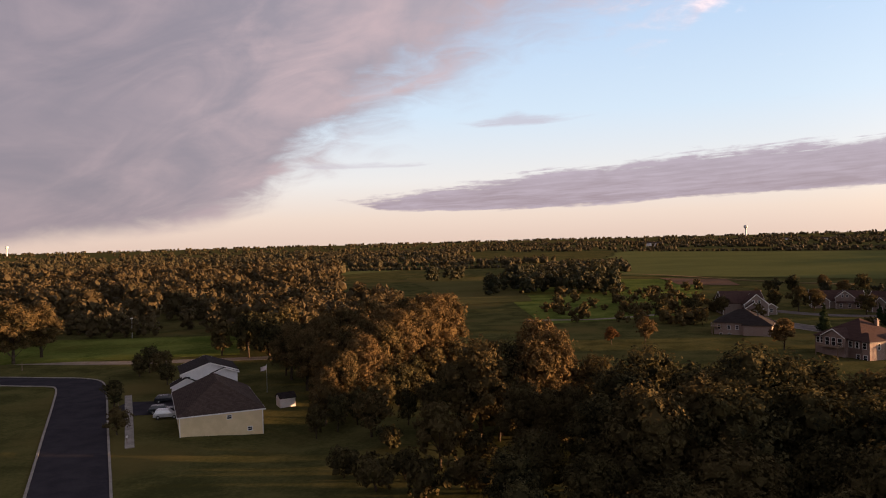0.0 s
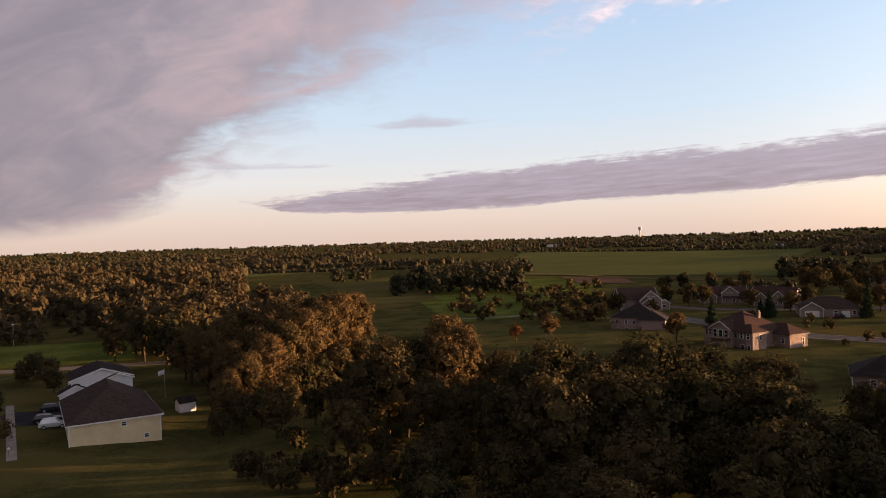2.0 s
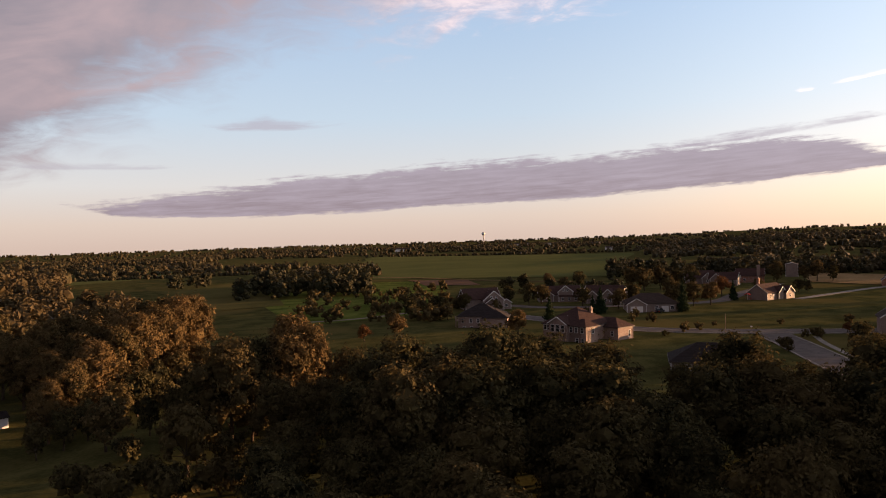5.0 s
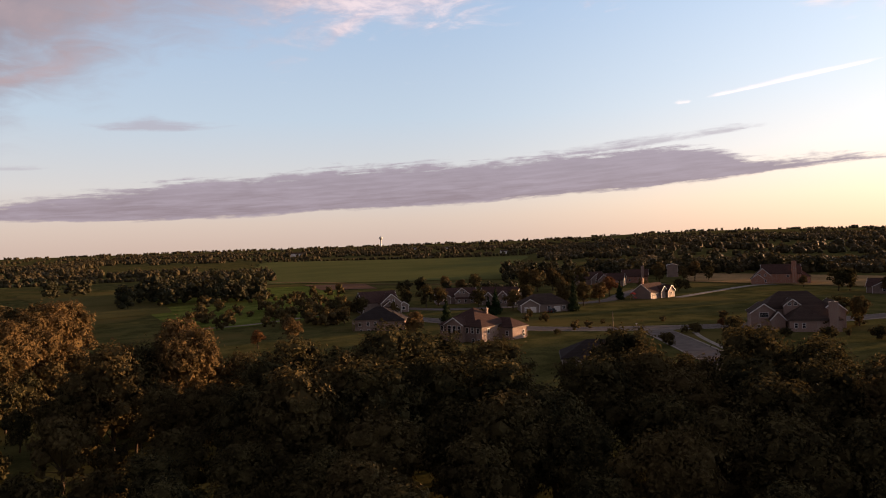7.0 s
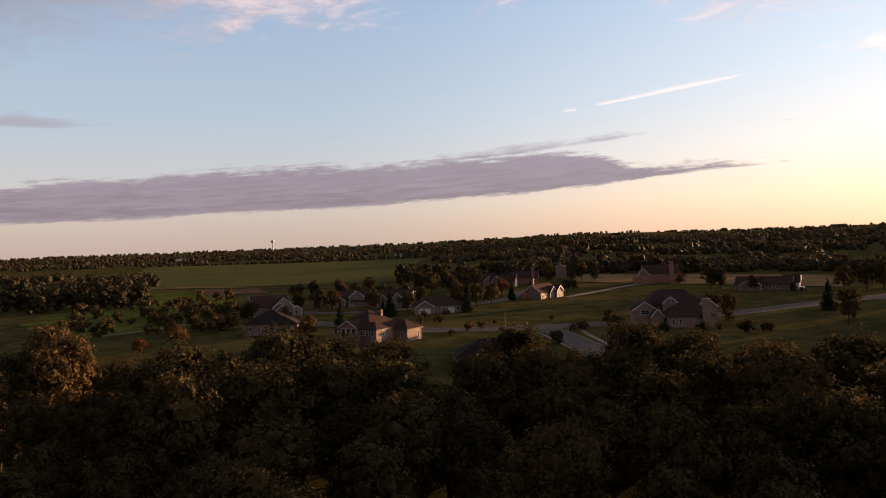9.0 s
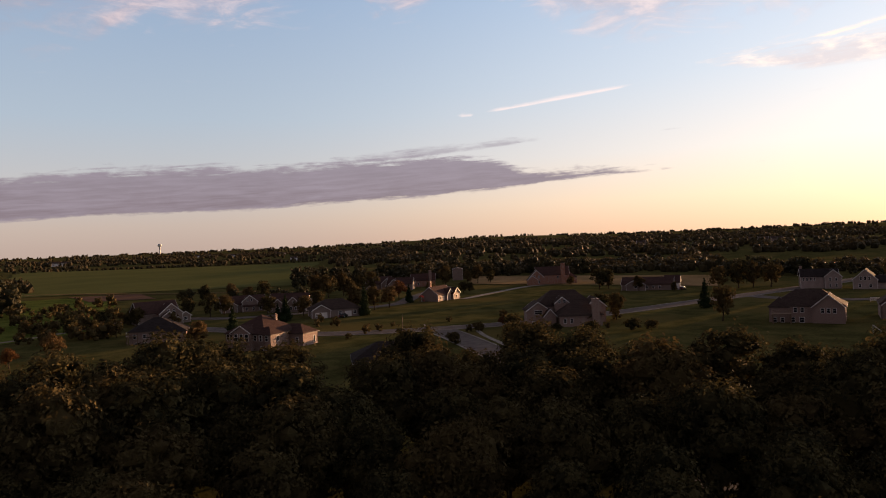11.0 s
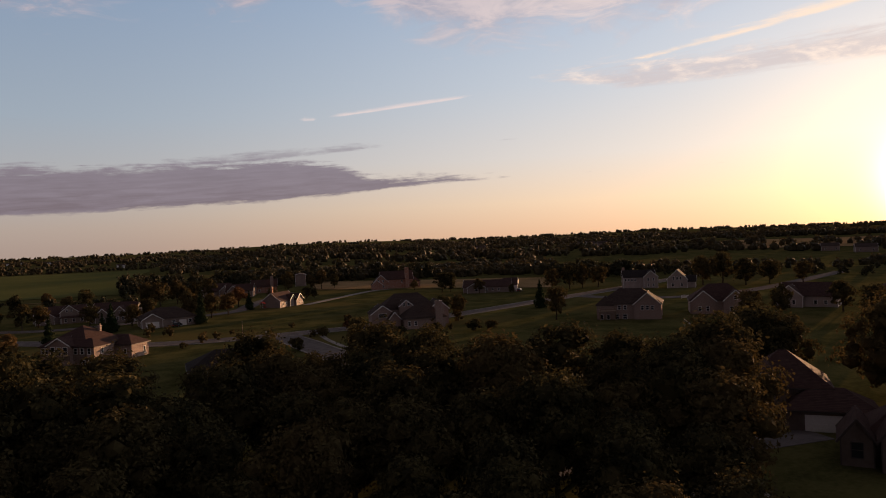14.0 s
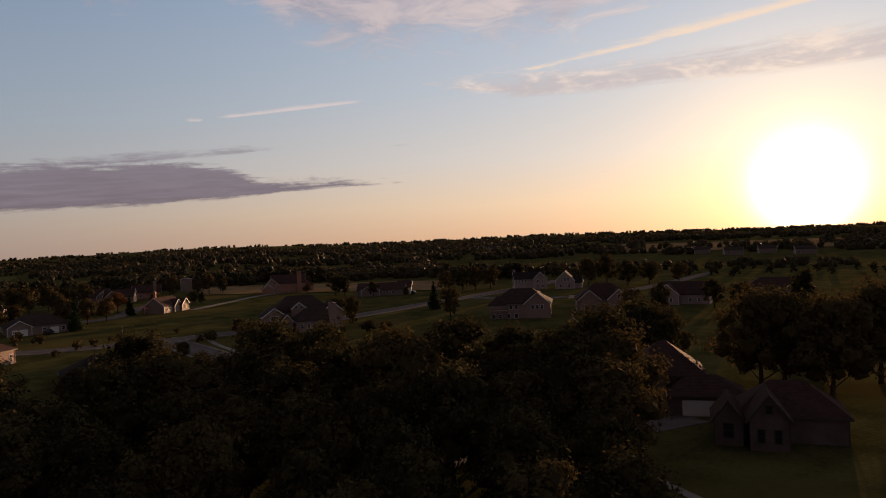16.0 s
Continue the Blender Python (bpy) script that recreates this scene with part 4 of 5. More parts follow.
def leafage(rng, lobes, cards, size, core=0.74, tuft=0.35):
    """Leaf sprays over the lobes, and a rough inner mass that closes them. Gives vertices, quads, triangles."""
    g = np.random.default_rng(rng.randrange(10 ** 6))
    verts, quads, tris, n = [], [], [], 0
    area = np.array([l[3] * l[3] for l in lobes])
    share = np.maximum(4, (cards * area / area.sum())).astype(int)
    for (x, y, z, s, h), m in zip(lobes, share):
        v = ICO_V * (core + g.uniform(-0.22, 0.12, (len(ICO_V), 1))) * (s, s, h) + (x, y, z)
        verts.append(v)
        tris.append(ICO_F + n)
        n += len(v)
        # tufts: sprays gather round a few points of the lobe
        k = max(3, m // 9)
        hub = g.normal(size=(k, 3))
        hub /= np.linalg.norm(hub, axis=1)[:, None]
        hub[:, 2] = np.where(hub[:, 2] < -0.35, -hub[:, 2], hub[:, 2])
        own = g.integers(0, k, m)
        bulge = g.uniform(0.90, 1.22, (k, 1))
        c = hub[own] * bulge[own] * (s, s, h) + g.normal(size=(m, 3)) * s * tuft * 0.55
        d = c / np.linalg.norm(c, axis=1)[:, None]
        c = c + (x, y, z)
        nrm = d + g.normal(size=(m, 3)) * 0.34
        nrm /= np.linalg.norm(nrm, axis=1)[:, None]
        u = np.cross(nrm, g.normal(size=(m, 3)))
        u /= np.linalg.norm(u, axis=1)[:, None]
        w = np.cross(nrm, u)
        r = size * g.uniform(0.55, 1.25, (m, 1))
        q = np.stack([c - u * r, c - w * r * 0.6 + nrm * r * 0.25, c + u * r, c + w * r * 0.6 + nrm * r * 0.25], 1).reshape(-1, 3)
        verts.append(q)
        quads.append(np.arange(m * 4).reshape(m, 4) + n)
        n += len(q)
    return np.concatenate(verts), np.concatenate(quads), np.concatenate(tris)


def limb(verts, faces, a, b, ra, rb, n=6):
    a, b = Vector(a), Vector(b)
    q = (b - a).to_track_quat("Z", "Y")
    k = len(verts)
    for p, r in ((a, ra), (b, rb)):
        for i in range(n):
            t = 2 * math.pi * i / n
            verts.append(tuple(p + q @ Vector((r * math.cos(t), r * math.sin(t), 0))))
    for i in range(n):
        j = (i + 1) % n
        faces.append((k + i, k + j, k + n + j, k + n + i))
    faces.append(tuple(k + n + i for i in range(n)))


def mesh_of(name, verts, faces, mat):
    me = bpy.data.meshes.new(name)
    me.from_pydata([tuple(v) for v in verts], [], faces)
    me.materials.append(mat)
    return me


def tree(seed, wide, tall, base, cards, size, leaf, count=13, label="", core=0.74):
    """A broadleaf tree with a forked trunk, limbs to every mass of the crown, and sprays of leaves."""
    rng = random.Random(seed)
    lobes = lobes_of(rng, wide, tall, count, base)
    ob = new("tree")
    tagged(ob, label, "tree")
    v, f = [], []
    fork = (rng.uniform(-0.3, 0.3), rng.uniform(-0.3, 0.3), base + (tall - base) * 0.2)
    r = 0.02 * tall + 0.05
    limb(v, f, (0, 0, -0.6), (0, 0, 0.5), r * 1.5, r, 8)
    limb(v, f, (0, 0, 0.5), fork, r, r * 0.75, 8)
    limb(v, f, fork, (fork[0] * 2, fork[1] * 2, tall * 0.8), r * 0.7, r * 0.15)
    for x, y, z, s, h in lobes[:-1]:
        limb(v, f, fork if z > fork[2] else (0, 0, base * 0.9), (x * 0.9, y * 0.9, z), r * 0.35, r * 0.1, 5)
    t = new("trunk", mesh_of("trunk", v, f, BARK))
    t.parent = ob
    v, q, tr = leafage(rng, lobes, cards, size, core)
    c = new("crown", mesh_of("crown", v, q.tolist() + tr.tolist(), leaf))
    c.parent = ob
    return ob


def conifer(seed, wide, tall, cards, size, label):
    rng = random.Random(seed)
    ob = new("conifer")
    tagged(ob, label, "tree")
    v, f = [], []
    limb(v, f, (0, 0, -0.5), (0, 0, tall * 0.95), 0.2, 0.04)
    t = new("trunk", mesh_of("trunk", v, f, BARK))
    t.parent = ob
    lobes = []
    for i in range(16):
        t = i / 15
        s = wide * 0.5 * (1 - t * 0.85) * 0.62
        a = i * 2.4
        lobes.append((s * 0.5 * math.cos(a), s * 0.5 * math.sin(a), 0.6 + (tall - 1.0) * t, s, tall * 0.09))
    v, q, tr = leafage(rng, lobes, cards, size)
    c = new("crown", mesh_of("crown", v, q.tolist() + tr.tolist(), LEAF_DARK))
    c.parent = ob
    return ob


def plant(proto, x, y, size=1.0, stretch=1.0, turn=None, label="", group=""):
    m = pose(x, y, height(x, y) - 0.1, 0, 0, (x * 37 + y * 53) % 360 if turn is None else turn)
    ob = copy_thing(proto, m)
    ob.scale = (size, size, size * stretch)
    if label:
        ob["label"] = label
    if group:
        ob["group"] = group
    return ob


def parked(ob):
    """Take the pattern itself out of the scene once its copies stand."""
    for o in (*ob.children_recursive, ob):
        bpy.data.objects.remove(o)


OAKS = [tree(10 + i, 11.5, 14.5, 2.6, 5400, 0.245, LEAF, 30, "dark green spreading oak in the wood") for i in range(6)]
GOLDS = [tree(30 + i, 11.5, 18.0, 1.8, 8000, 0.27, LEAF_YELLOW_SUNLIT, 40, "tall oak with yellow-brown low sun put into its leaf colour") for i in range(3)]
MIDS = [tree(50 + i, 8.0, 9.0, 0.9, 1500, 0.34, LEAF, 10, "round green tree on the grass") for i in range(3)]
AMBER = tree(61, 7.5, 8.5, 1.6, 2400, 0.30, LEAF_YELLOW_SUNLIT, 10, "round yellow-green tree on the lawn")
BROAD = tree(91, 14.5, 14.0, 0.8, 5600, 0.30, LEAF, 30, "broad low-branched oak on a lawn")
RUST = tree(62, 6.0, 7.0, 1.6, 1800, 0.28, LEAF_RUST, 9, "small russet-leaved tree on the lawn")
SPRUCE = conifer(70, 4.5, 9.0, 2400, 0.30, "dark pointed spruce beside a house")
BUSHES = [tree(80 + i, 5.0, 3.6, 0.1, 900, 0.26, LEAF, 7, "rounded dark green shrub") for i in range(2)]

# the dark wood below
rng = random.Random(5)
WOOD_GROUP = "trees of the wood below"
spots = []
for k in range(4500):
    az, d = rng.uniform(5.0, 79), rng.uniform(44, 112)
    edge = (101 if 18 < az < 42 else 106) if az > 8 else 96
    if az > 60:
        edge = 104
    if (az < 14 and d > 80) or (33.5 < az < 38.5 and d > 84):
        continue
    if d > edge:
        continue
    x, y = polar(az, d)
    if (x - 76.5) ** 2 + (y - 34) ** 2 < 34:
        continue
    if all((x - a) ** 2 + (y - b) ** 2 > 46 for a, b in spots):
        spots.append((x, y))
for k, (x, y) in enumerate(spots):
    grown = 0.64 + 0.40 * smooth(40, 95, math.hypot(x, y))
    side = math.degrees(math.atan2(x, y))
    grown *= (0.96 + 0.04 * smooth(38, 62, side)) * (0.82 + 0.18 * smooth(8, 18, side)) * (1.04 - 0.06 * smooth(33, 39, side) + 0.02 * smooth(50, 56, side))
    plant(OAKS[k % 6], x, y, grown * rng.uniform(0.98, 1.32), rng.uniform(0.84, 0.98), group=WOOD_GROUP)
# tall trees, with the low sun's gold put into their leaf colour
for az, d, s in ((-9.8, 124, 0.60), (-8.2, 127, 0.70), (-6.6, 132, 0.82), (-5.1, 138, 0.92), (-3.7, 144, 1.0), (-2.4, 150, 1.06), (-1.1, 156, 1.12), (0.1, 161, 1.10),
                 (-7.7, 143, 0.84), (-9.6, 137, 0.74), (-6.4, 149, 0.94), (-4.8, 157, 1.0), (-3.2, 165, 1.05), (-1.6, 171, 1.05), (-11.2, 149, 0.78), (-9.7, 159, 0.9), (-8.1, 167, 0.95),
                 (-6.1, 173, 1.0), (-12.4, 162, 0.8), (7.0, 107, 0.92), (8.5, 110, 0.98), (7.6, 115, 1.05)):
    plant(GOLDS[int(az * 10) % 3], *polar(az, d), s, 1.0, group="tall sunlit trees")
for az, d, s in ((6.2, 97, 0.78), (8.2, 96, 0.74), (10.0, 98, 0.74), (2.6, 106, 1.10), (4.4, 109, 1.10), (0.8, 110, 0.85), (12, 112, 0.85), (-9.5, 186, 0.9), (-12, 178, 0.8)):
    plant(OAKS[int(d) % 6], *polar(az, d), s, 1.0, group=WOOD_GROUP)
for k, (az, d, s) in enumerate(((-8.5, 92, 1.0), (-6.0, 86, 1.2), (-3.6, 90, 1.0), (-2.0, 82, 1.3), (1.5, 84, 1.2), (2.5, 96, 1.1), (-4.8, 104, 0.9), (1.0, 104, 1.0))):
    plant(BUSHES[k % 2], *polar(az, d), s, 1.1, label="dark shrub on the shaded lawn")
plant(AMBER, *polar(-6.2, 112), 0.95, 1.0, label="slim yellow-green tree beside the dark lawn")
plant(MIDS[0], *polar(-0.7, 93), 0.95, 1.1, label="round dark tree standing alone by the wood")
plant(MIDS[1], *polar(-14, 192), 1.45, 1.0, label="broad round willow-like tree by the meadow")
# oaks by the lane: the sunlit tone is painted into the leaves
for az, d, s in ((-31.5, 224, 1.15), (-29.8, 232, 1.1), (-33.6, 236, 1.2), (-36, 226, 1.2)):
    plant(GOLDS[int(d) % 3], *polar(az, d), s, 0.85, label="broad oak with golden-brown sunlight painted into its leaves", group="golden oaks by the lane")
for az, d, s in ((-25.3, 150, 0.62), (-25.2, 127, 0.55), (-22.8, 186, 0.8), (-22.0, 178, 0.75), (-23.5, 182, 0.6), (-21.6, 168, 0.6)):
    plant(MIDS[int(d) % 3], *polar(az, d), s, 0.95, label="round dark tree beside the street")
for az, d, s, p in ((13.2, 205, 0.75, RUST), (15.8, 212, 0.9, AMBER), (25.6, 216, 1.0, AMBER), (32.2, 290, 1.15, SPRUCE), (28.2, 262, 1.0, SPRUCE)):
    plant(p, *polar(az, d), s, 1.0)
for az, d, s in ((50.4, 186, 0.85), (58.4, 258, 0.8), (66.2, 256, 0.95)):
    plant(MIDS[int(d) % 3], *polar(az, d), s, 1.25, label="upright dark tree beside the brick house")
for az, d, s in ((47.5, 232, 0.8), (45.5, 205, 0.9), (52.3, 226, 0.8), (53.7, 228, 0.7), (59.7, 230, 1.0), (61, 232, 0.8), (56.5, 226, 0.9), (37, 226, 0.5), (42, 215, 0.8)):
    plant(BUSHES[int(d) % 2], *polar(az, d), s, 1.0)
for az, d, s in ((80.8, 142, 1.2), (82.2, 147, 1.1), (89.4, 142, 1.35), (91.0, 148, 1.3), (94, 138, 1.3), (97, 150, 1.4)):
    plant(BROAD, *polar(az, d), s * 0.86, 1.0, label="broad oak whose crown edge glows in the sun", group="oaks by the curving street")
# row added to keep the low sun off the cream bungalow's wall
for k, (x, y) in enumerate(((12, 116), (19, 119), (26, 117), (33, 121), (40, 118), (22, 112), (30, 112), (15, 123), (36, 113), (46, 122), (8, 110), (44, 114))):
    plant(MIDS[k % 3], x, y, 0.92, 1.0, label="dark green tree added at the wood's edge for shade", group=WOOD_GROUP)
rng = random.Random(23)
for k in range(34):
    az, d = rng.uniform(-10.5, 5), rng.uniform(128, 176)
    plant(BUSHES[k % 2], *polar(az, d), rng.uniform(0.8, 1.5), rng.uniform(0.9, 1.3), label="dark undergrowth shrub beneath the tall trees", group="undergrowth")
for k, (az, d, s) in enumerate(((-10.6, 117, 0.55), (-8.9, 119, 0.6), (-7.3, 121, 0.62), (-5.4, 126, 0.7), (-4.0, 131, 0.75), (-2.6, 137, 0.8), (-1.2, 143, 0.85), (0.6, 148, 0.9), (3.0, 117, 0.9), (4.8, 117, 0.9), (-1.2, 116, 0.7), (-3.2, 117, 0.6), (1.0, 117, 0.8), (-12.8, 168, 1.1), (-10.4, 182, 1.2), (-15.6, 198, 1.2), (-12.6, 200, 1.3), (-17.6, 206, 1.0))):
    plant(MIDS[k % 3], *polar(az, d), s, 1.2, label="dark full-crowned tree in the shade of taller ones", group=WOOD_GROUP)
plant(GOLDS[1], *polar(-9.0, 143), 0.55, 1.0, group="tall sunlit trees")
plant(GOLDS[0], *polar(-8.0, 139), 0.45, 1.0, group="tall sunlit trees")
# trees among the houses of the estate
rng = random.Random(17)
GARDEN = "garden trees of the estate"
for az, d, s, p in ((26.6, 322, 1.0, 0), (27.6, 330, 0.9, 1), (25.0, 330, 0.8, 2), (30.8, 322, 0.9, 1), (31.6, 300, 0.8, 4), (33.6, 310, 0.9, 0), (34.6, 330, 1.0, 1), (37.6, 318, 1.1, 2), (38.4, 300, 1.15, 4), (39.2, 322, 1.1, 0), (40.4, 330, 1.1, 3),
                    (42.0, 352, 0.9, 4), (41.2, 372, 1.3, 5), (43.8, 380, 0.8, 0), (46.4, 400, 0.7, 1), (47.0, 405, 0.6, 2), (45.0, 470, 1.2, 0), (46.8, 480, 1.1, 3), (47.6, 485, 1.2, 3), (48.6, 490, 1.1, 0), (38.2, 430, 1.2, 1), (39.0, 445, 1.2, 0), (36.8, 420, 1.3, 2), (35.6, 410, 1.3, 1), (34.6, 415, 1.2, 0),
                    (29.4, 400, 1.0, 3), (30.6, 420, 1.1, 1), (28.2, 430, 1.1, 3), (26.2, 420, 1.0, 2), (24.6, 410, 0.8, 0), (57.2, 402, 1.1, 1), (57.9, 404, 1.05, 0), (55.0, 430, 0.7, 3), (60.2, 388, 0.9, 3), (62.8, 380, 0.55, 2), (66.0, 392, 1.2, 1), (67.4, 400, 1.3, 0), (68.4, 405, 1.3, 2), (69.6, 410, 1.2, 1), (65.0, 300, 1.1, 4),
                    (77.4, 410, 1.5, 0), (78.8, 420, 1.5, 1), (80.4, 405, 1.5, 2), (82.0, 415, 1.4, 1), (84.2, 420, 1.3, 0), (80.6, 250, 0.9, 1), (82.6, 262, 0.9, 2), (86.6, 280, 1.1, 0), (88.4, 270, 1.0, 1), (92.6, 270, 1.2, 2), (57.3, 262, 0.9, 1), (56.6, 243, 0.6, 0), (49.4, 246, 0.45, 5), (20.0, 262, 0.7, 1), (18.4, 268, 0.75, 0), (17.0, 272, 0.8, 2), (19.2, 290, 0.8, 1), (21.4, 296, 0.8, 0)):
    pat = (MIDS[0], MIDS[1], MIDS[2], AMBER, SPRUCE, RUST)[p]
    plant(pat, *polar(az, d), s * rng.uniform(0.9, 1.1), rng.uniform(0.9, 1.15), group=GARDEN)

# ---- woods, hedges and the distance: joined, past counting ----
def patterns(seed, n, wide, tall, base, cards, size, count):
    out = []
    for i in range(n):
        rng = random.Random(seed + i)
        out.append(leafage(rng, lobes_of(rng, wide, tall, count, base), cards, size, 0.84))
    return out


def woods(name, pats, places, mat, label, category="woodland"):
    vs, fs, n = [], [], 0
    g = np.random.default_rng(len(places))
    for x, y, s in places:
        v, q, t = pats[g.integers(len(pats))]
        a = g.uniform(0, 6.283)
        c, sn = math.cos(a), math.sin(a)
        k = s * g.uniform(0.8, 1.2)
        p = np.stack([(v[:, 0] * c - v[:, 1] * sn) * s + x, (v[:, 0] * sn + v[:, 1] * c) * s + y, v[:, 2] * k + height(x, y) - 0.3], 1)
        vs.append(p)
        fs += (q + n).tolist() + (t + n).tolist()
        n += len(p)
    me = bpy.data.meshes.new(name)
    me.from_pydata(np.concatenate(vs).tolist(), [], fs)
    me.materials.append(mat)
    return tagged(new(name, me), label, category, kind="stuff")


NEARER = patterns(200, 6, 13, 12, -0.5, 230, 0.85, 9)


def groves(seed, n):
    """A few crowns close together, for country seen from far off."""
    out = []
    for i in range(n):
        rng = random.Random(seed + i)
        lobes = []
        for k in range(4):
            x, y, s = rng.uniform(-15, 15), rng.uniform(-15, 15), rng.uniform(4.2, 6.5)
            lobes += [(x, y, s * 0.7, s, s * 0.95), (x + rng.uniform(-2, 2), y + rng.uniform(-2, 2), s * 1.25, s * 0.7, s * 0.6)]
        out.append(leafage(rng, lobes, 56, 1.6, 0.98, 0.3))
    return out


FARTHER = groves(300, 6)
SHRUBS = patterns(400, 4, 5, 4, 0, 90, 0.5, 5)


def scatter(seed, n, az0, az1, d0, d1, s0, s1, keep=None):
    rng = random.Random(seed)
    out = []
    for _ in range(n):
        az = rng.uniform(az0, az1)
        d = math.sqrt(rng.uniform(d0 * d0, d1 * d1))
        if keep is None or keep(az, d):
            out.append((*polar(az, d), rng.uniform(s0, s1)))
    return out


# the big wood beyond the meadow
woods("woodland", NEARER, scatter(1, 760, -40, -8.5, 285, 700, 0.6, 1.4) + scatter(2, 70, -16, -4, 205, 300, 0.9, 1.2) + scatter(12, 40, -38, -16, 262, 300, 0.6, 0.9), LEAF_FAR, "dense mixed green and gold woodland beyond the meadow")
woods("woodland", NEARER, scatter(3, 90, 3.5, 13.5, 375, 540, 0.8, 1.2, lambda a, d: d < 400 + (a - 3) * 30 and d > 355 + abs(a - 8) * 6) + scatter(4, 8, -1.5, 1.5, 545, 600, 0.8, 1.1), LEAF_FAR, "island of dark trees between the fields")
woods("woodland", NEARER, scatter(5, 50, 33, 44, 500, 640, 0.7, 1.0) + scatter(6, 16, 24, 36, 370, 430, 0.4, 0.62) + scatter(7, 50, 44, 58, 560, 640, 0.7, 1.1) + scatter(8, 40, 66, 72, 500, 560, 0.6, 0.9) + scatter(15, 30, 72, 82, 470, 560, 0.35, 0.55) + scatter(14, 34, 82, 106, 470, 560, 0.35, 0.55), LEAF_FAR, "belt of trees behind the estate houses")
woods("shrubbery", SHRUBS, scatter(9, 90, 8, 20, 255, 430, 0.6, 1.5) + scatter(10, 26, 15, 24, 290, 400, 0.6, 1.2) + scatter(13, 26, 26, 60, 232, 300, 0.4, 0.9), LEAF, "scattered green shrubs on the rough meadow", "shrubs")
far = []
far += scatter(20, 640, -45, -8.5, 690, 1700, 0.65, 1.0)
far += scatter(28, 330, -9, 2, 960, 1700, 0.6, 0.85, lambda a, d: not 1150 < d < 1300)
far += scatter(21, 46, -9, 8, 840, 930, 0.6, 0.8)
far += scatter(22, 700, 0, 36, 1400, 2500, 0.55, 0.8, lambda a, d: (int(d / 230) + int(a / 6)) % 3 != 0)
far += scatter(23, 26, 8, 14, 640, 760, 0.7, 0.9)
far += scatter(24, 1600, 36, 105, 600, 1900, 0.55, 0.95, lambda a, d: (a < 65 and d < 790 + 60 * math.sin(a * 0.3)) or 900 < d < 1200 + 60 * math.sin(a * 0.2) or d > 1380) + scatter(27, 130, 43, 66, 570, 720, 0.5, 0.75) + scatter(29, 60, 64, 104, 540, 640, 0.4, 0.6)
far += scatter(26, 560, -50, 108, 1700, 2600, 0.65, 1.0)
far += scatter(25, 720, -50, 108, 2600, 4700, 0.7, 1.15)
far += [(*polar(-8 + 0.42 * k, 770 + 5 * (k % 3)), 0.42) for k in range(34)] + [(*polar(14 + 0.6 * k, 1330 + 9 * (k % 4)), 0.5) for k in range(36)]
woods("woodland", FARTHER, far, LEAF_FAR, "far wooded country out to the skyline")

# ---- towers, cars and small things ----
def water_tower(az, d, scale, label):
    x, y = polar(az, d)
    ob = new("water_tower")
    ob.matrix_world = pose(x, y, height(x, y))
    tagged(ob, label, "water tower")
    prof = [(5.0, 0), (2.6, 6), (2.2, 30), (3.0, 33)]
    bulb = [(2.9, 32.8), (6.0, 35.5), (7.6, 39), (7.2, 42.5), (4.8, 45.2), (1.2, 46.4), (0.01, 46.5)]
    for name, pr, mat in (("column", prof, TANK), ("tank", bulb, TANK)):
        n = 20
        v, f = [], []
        for rr, z in pr:
            for i in range(n):
                t = 2 * math.pi * i / n
                v.append((rr * scale * math.cos(t), rr * scale * math.sin(t), z * scale - (2 if z == 0 else 0)))
        for k in range(len(pr) - 1):
            for i in range(n):
                j = (i + 1) % n
                f.append((k * n + i, k * n + j, (k + 1) * n + j, (k + 1) * n + i))
        link_mesh(name, v, f, mat, ob, True)


water_tower(23.15, 2950, 1.0, "tall pale water tower with bulb tank on the skyline")
water_tower(-31.6, 3600, 1.0, "distant white water tower above the woods")


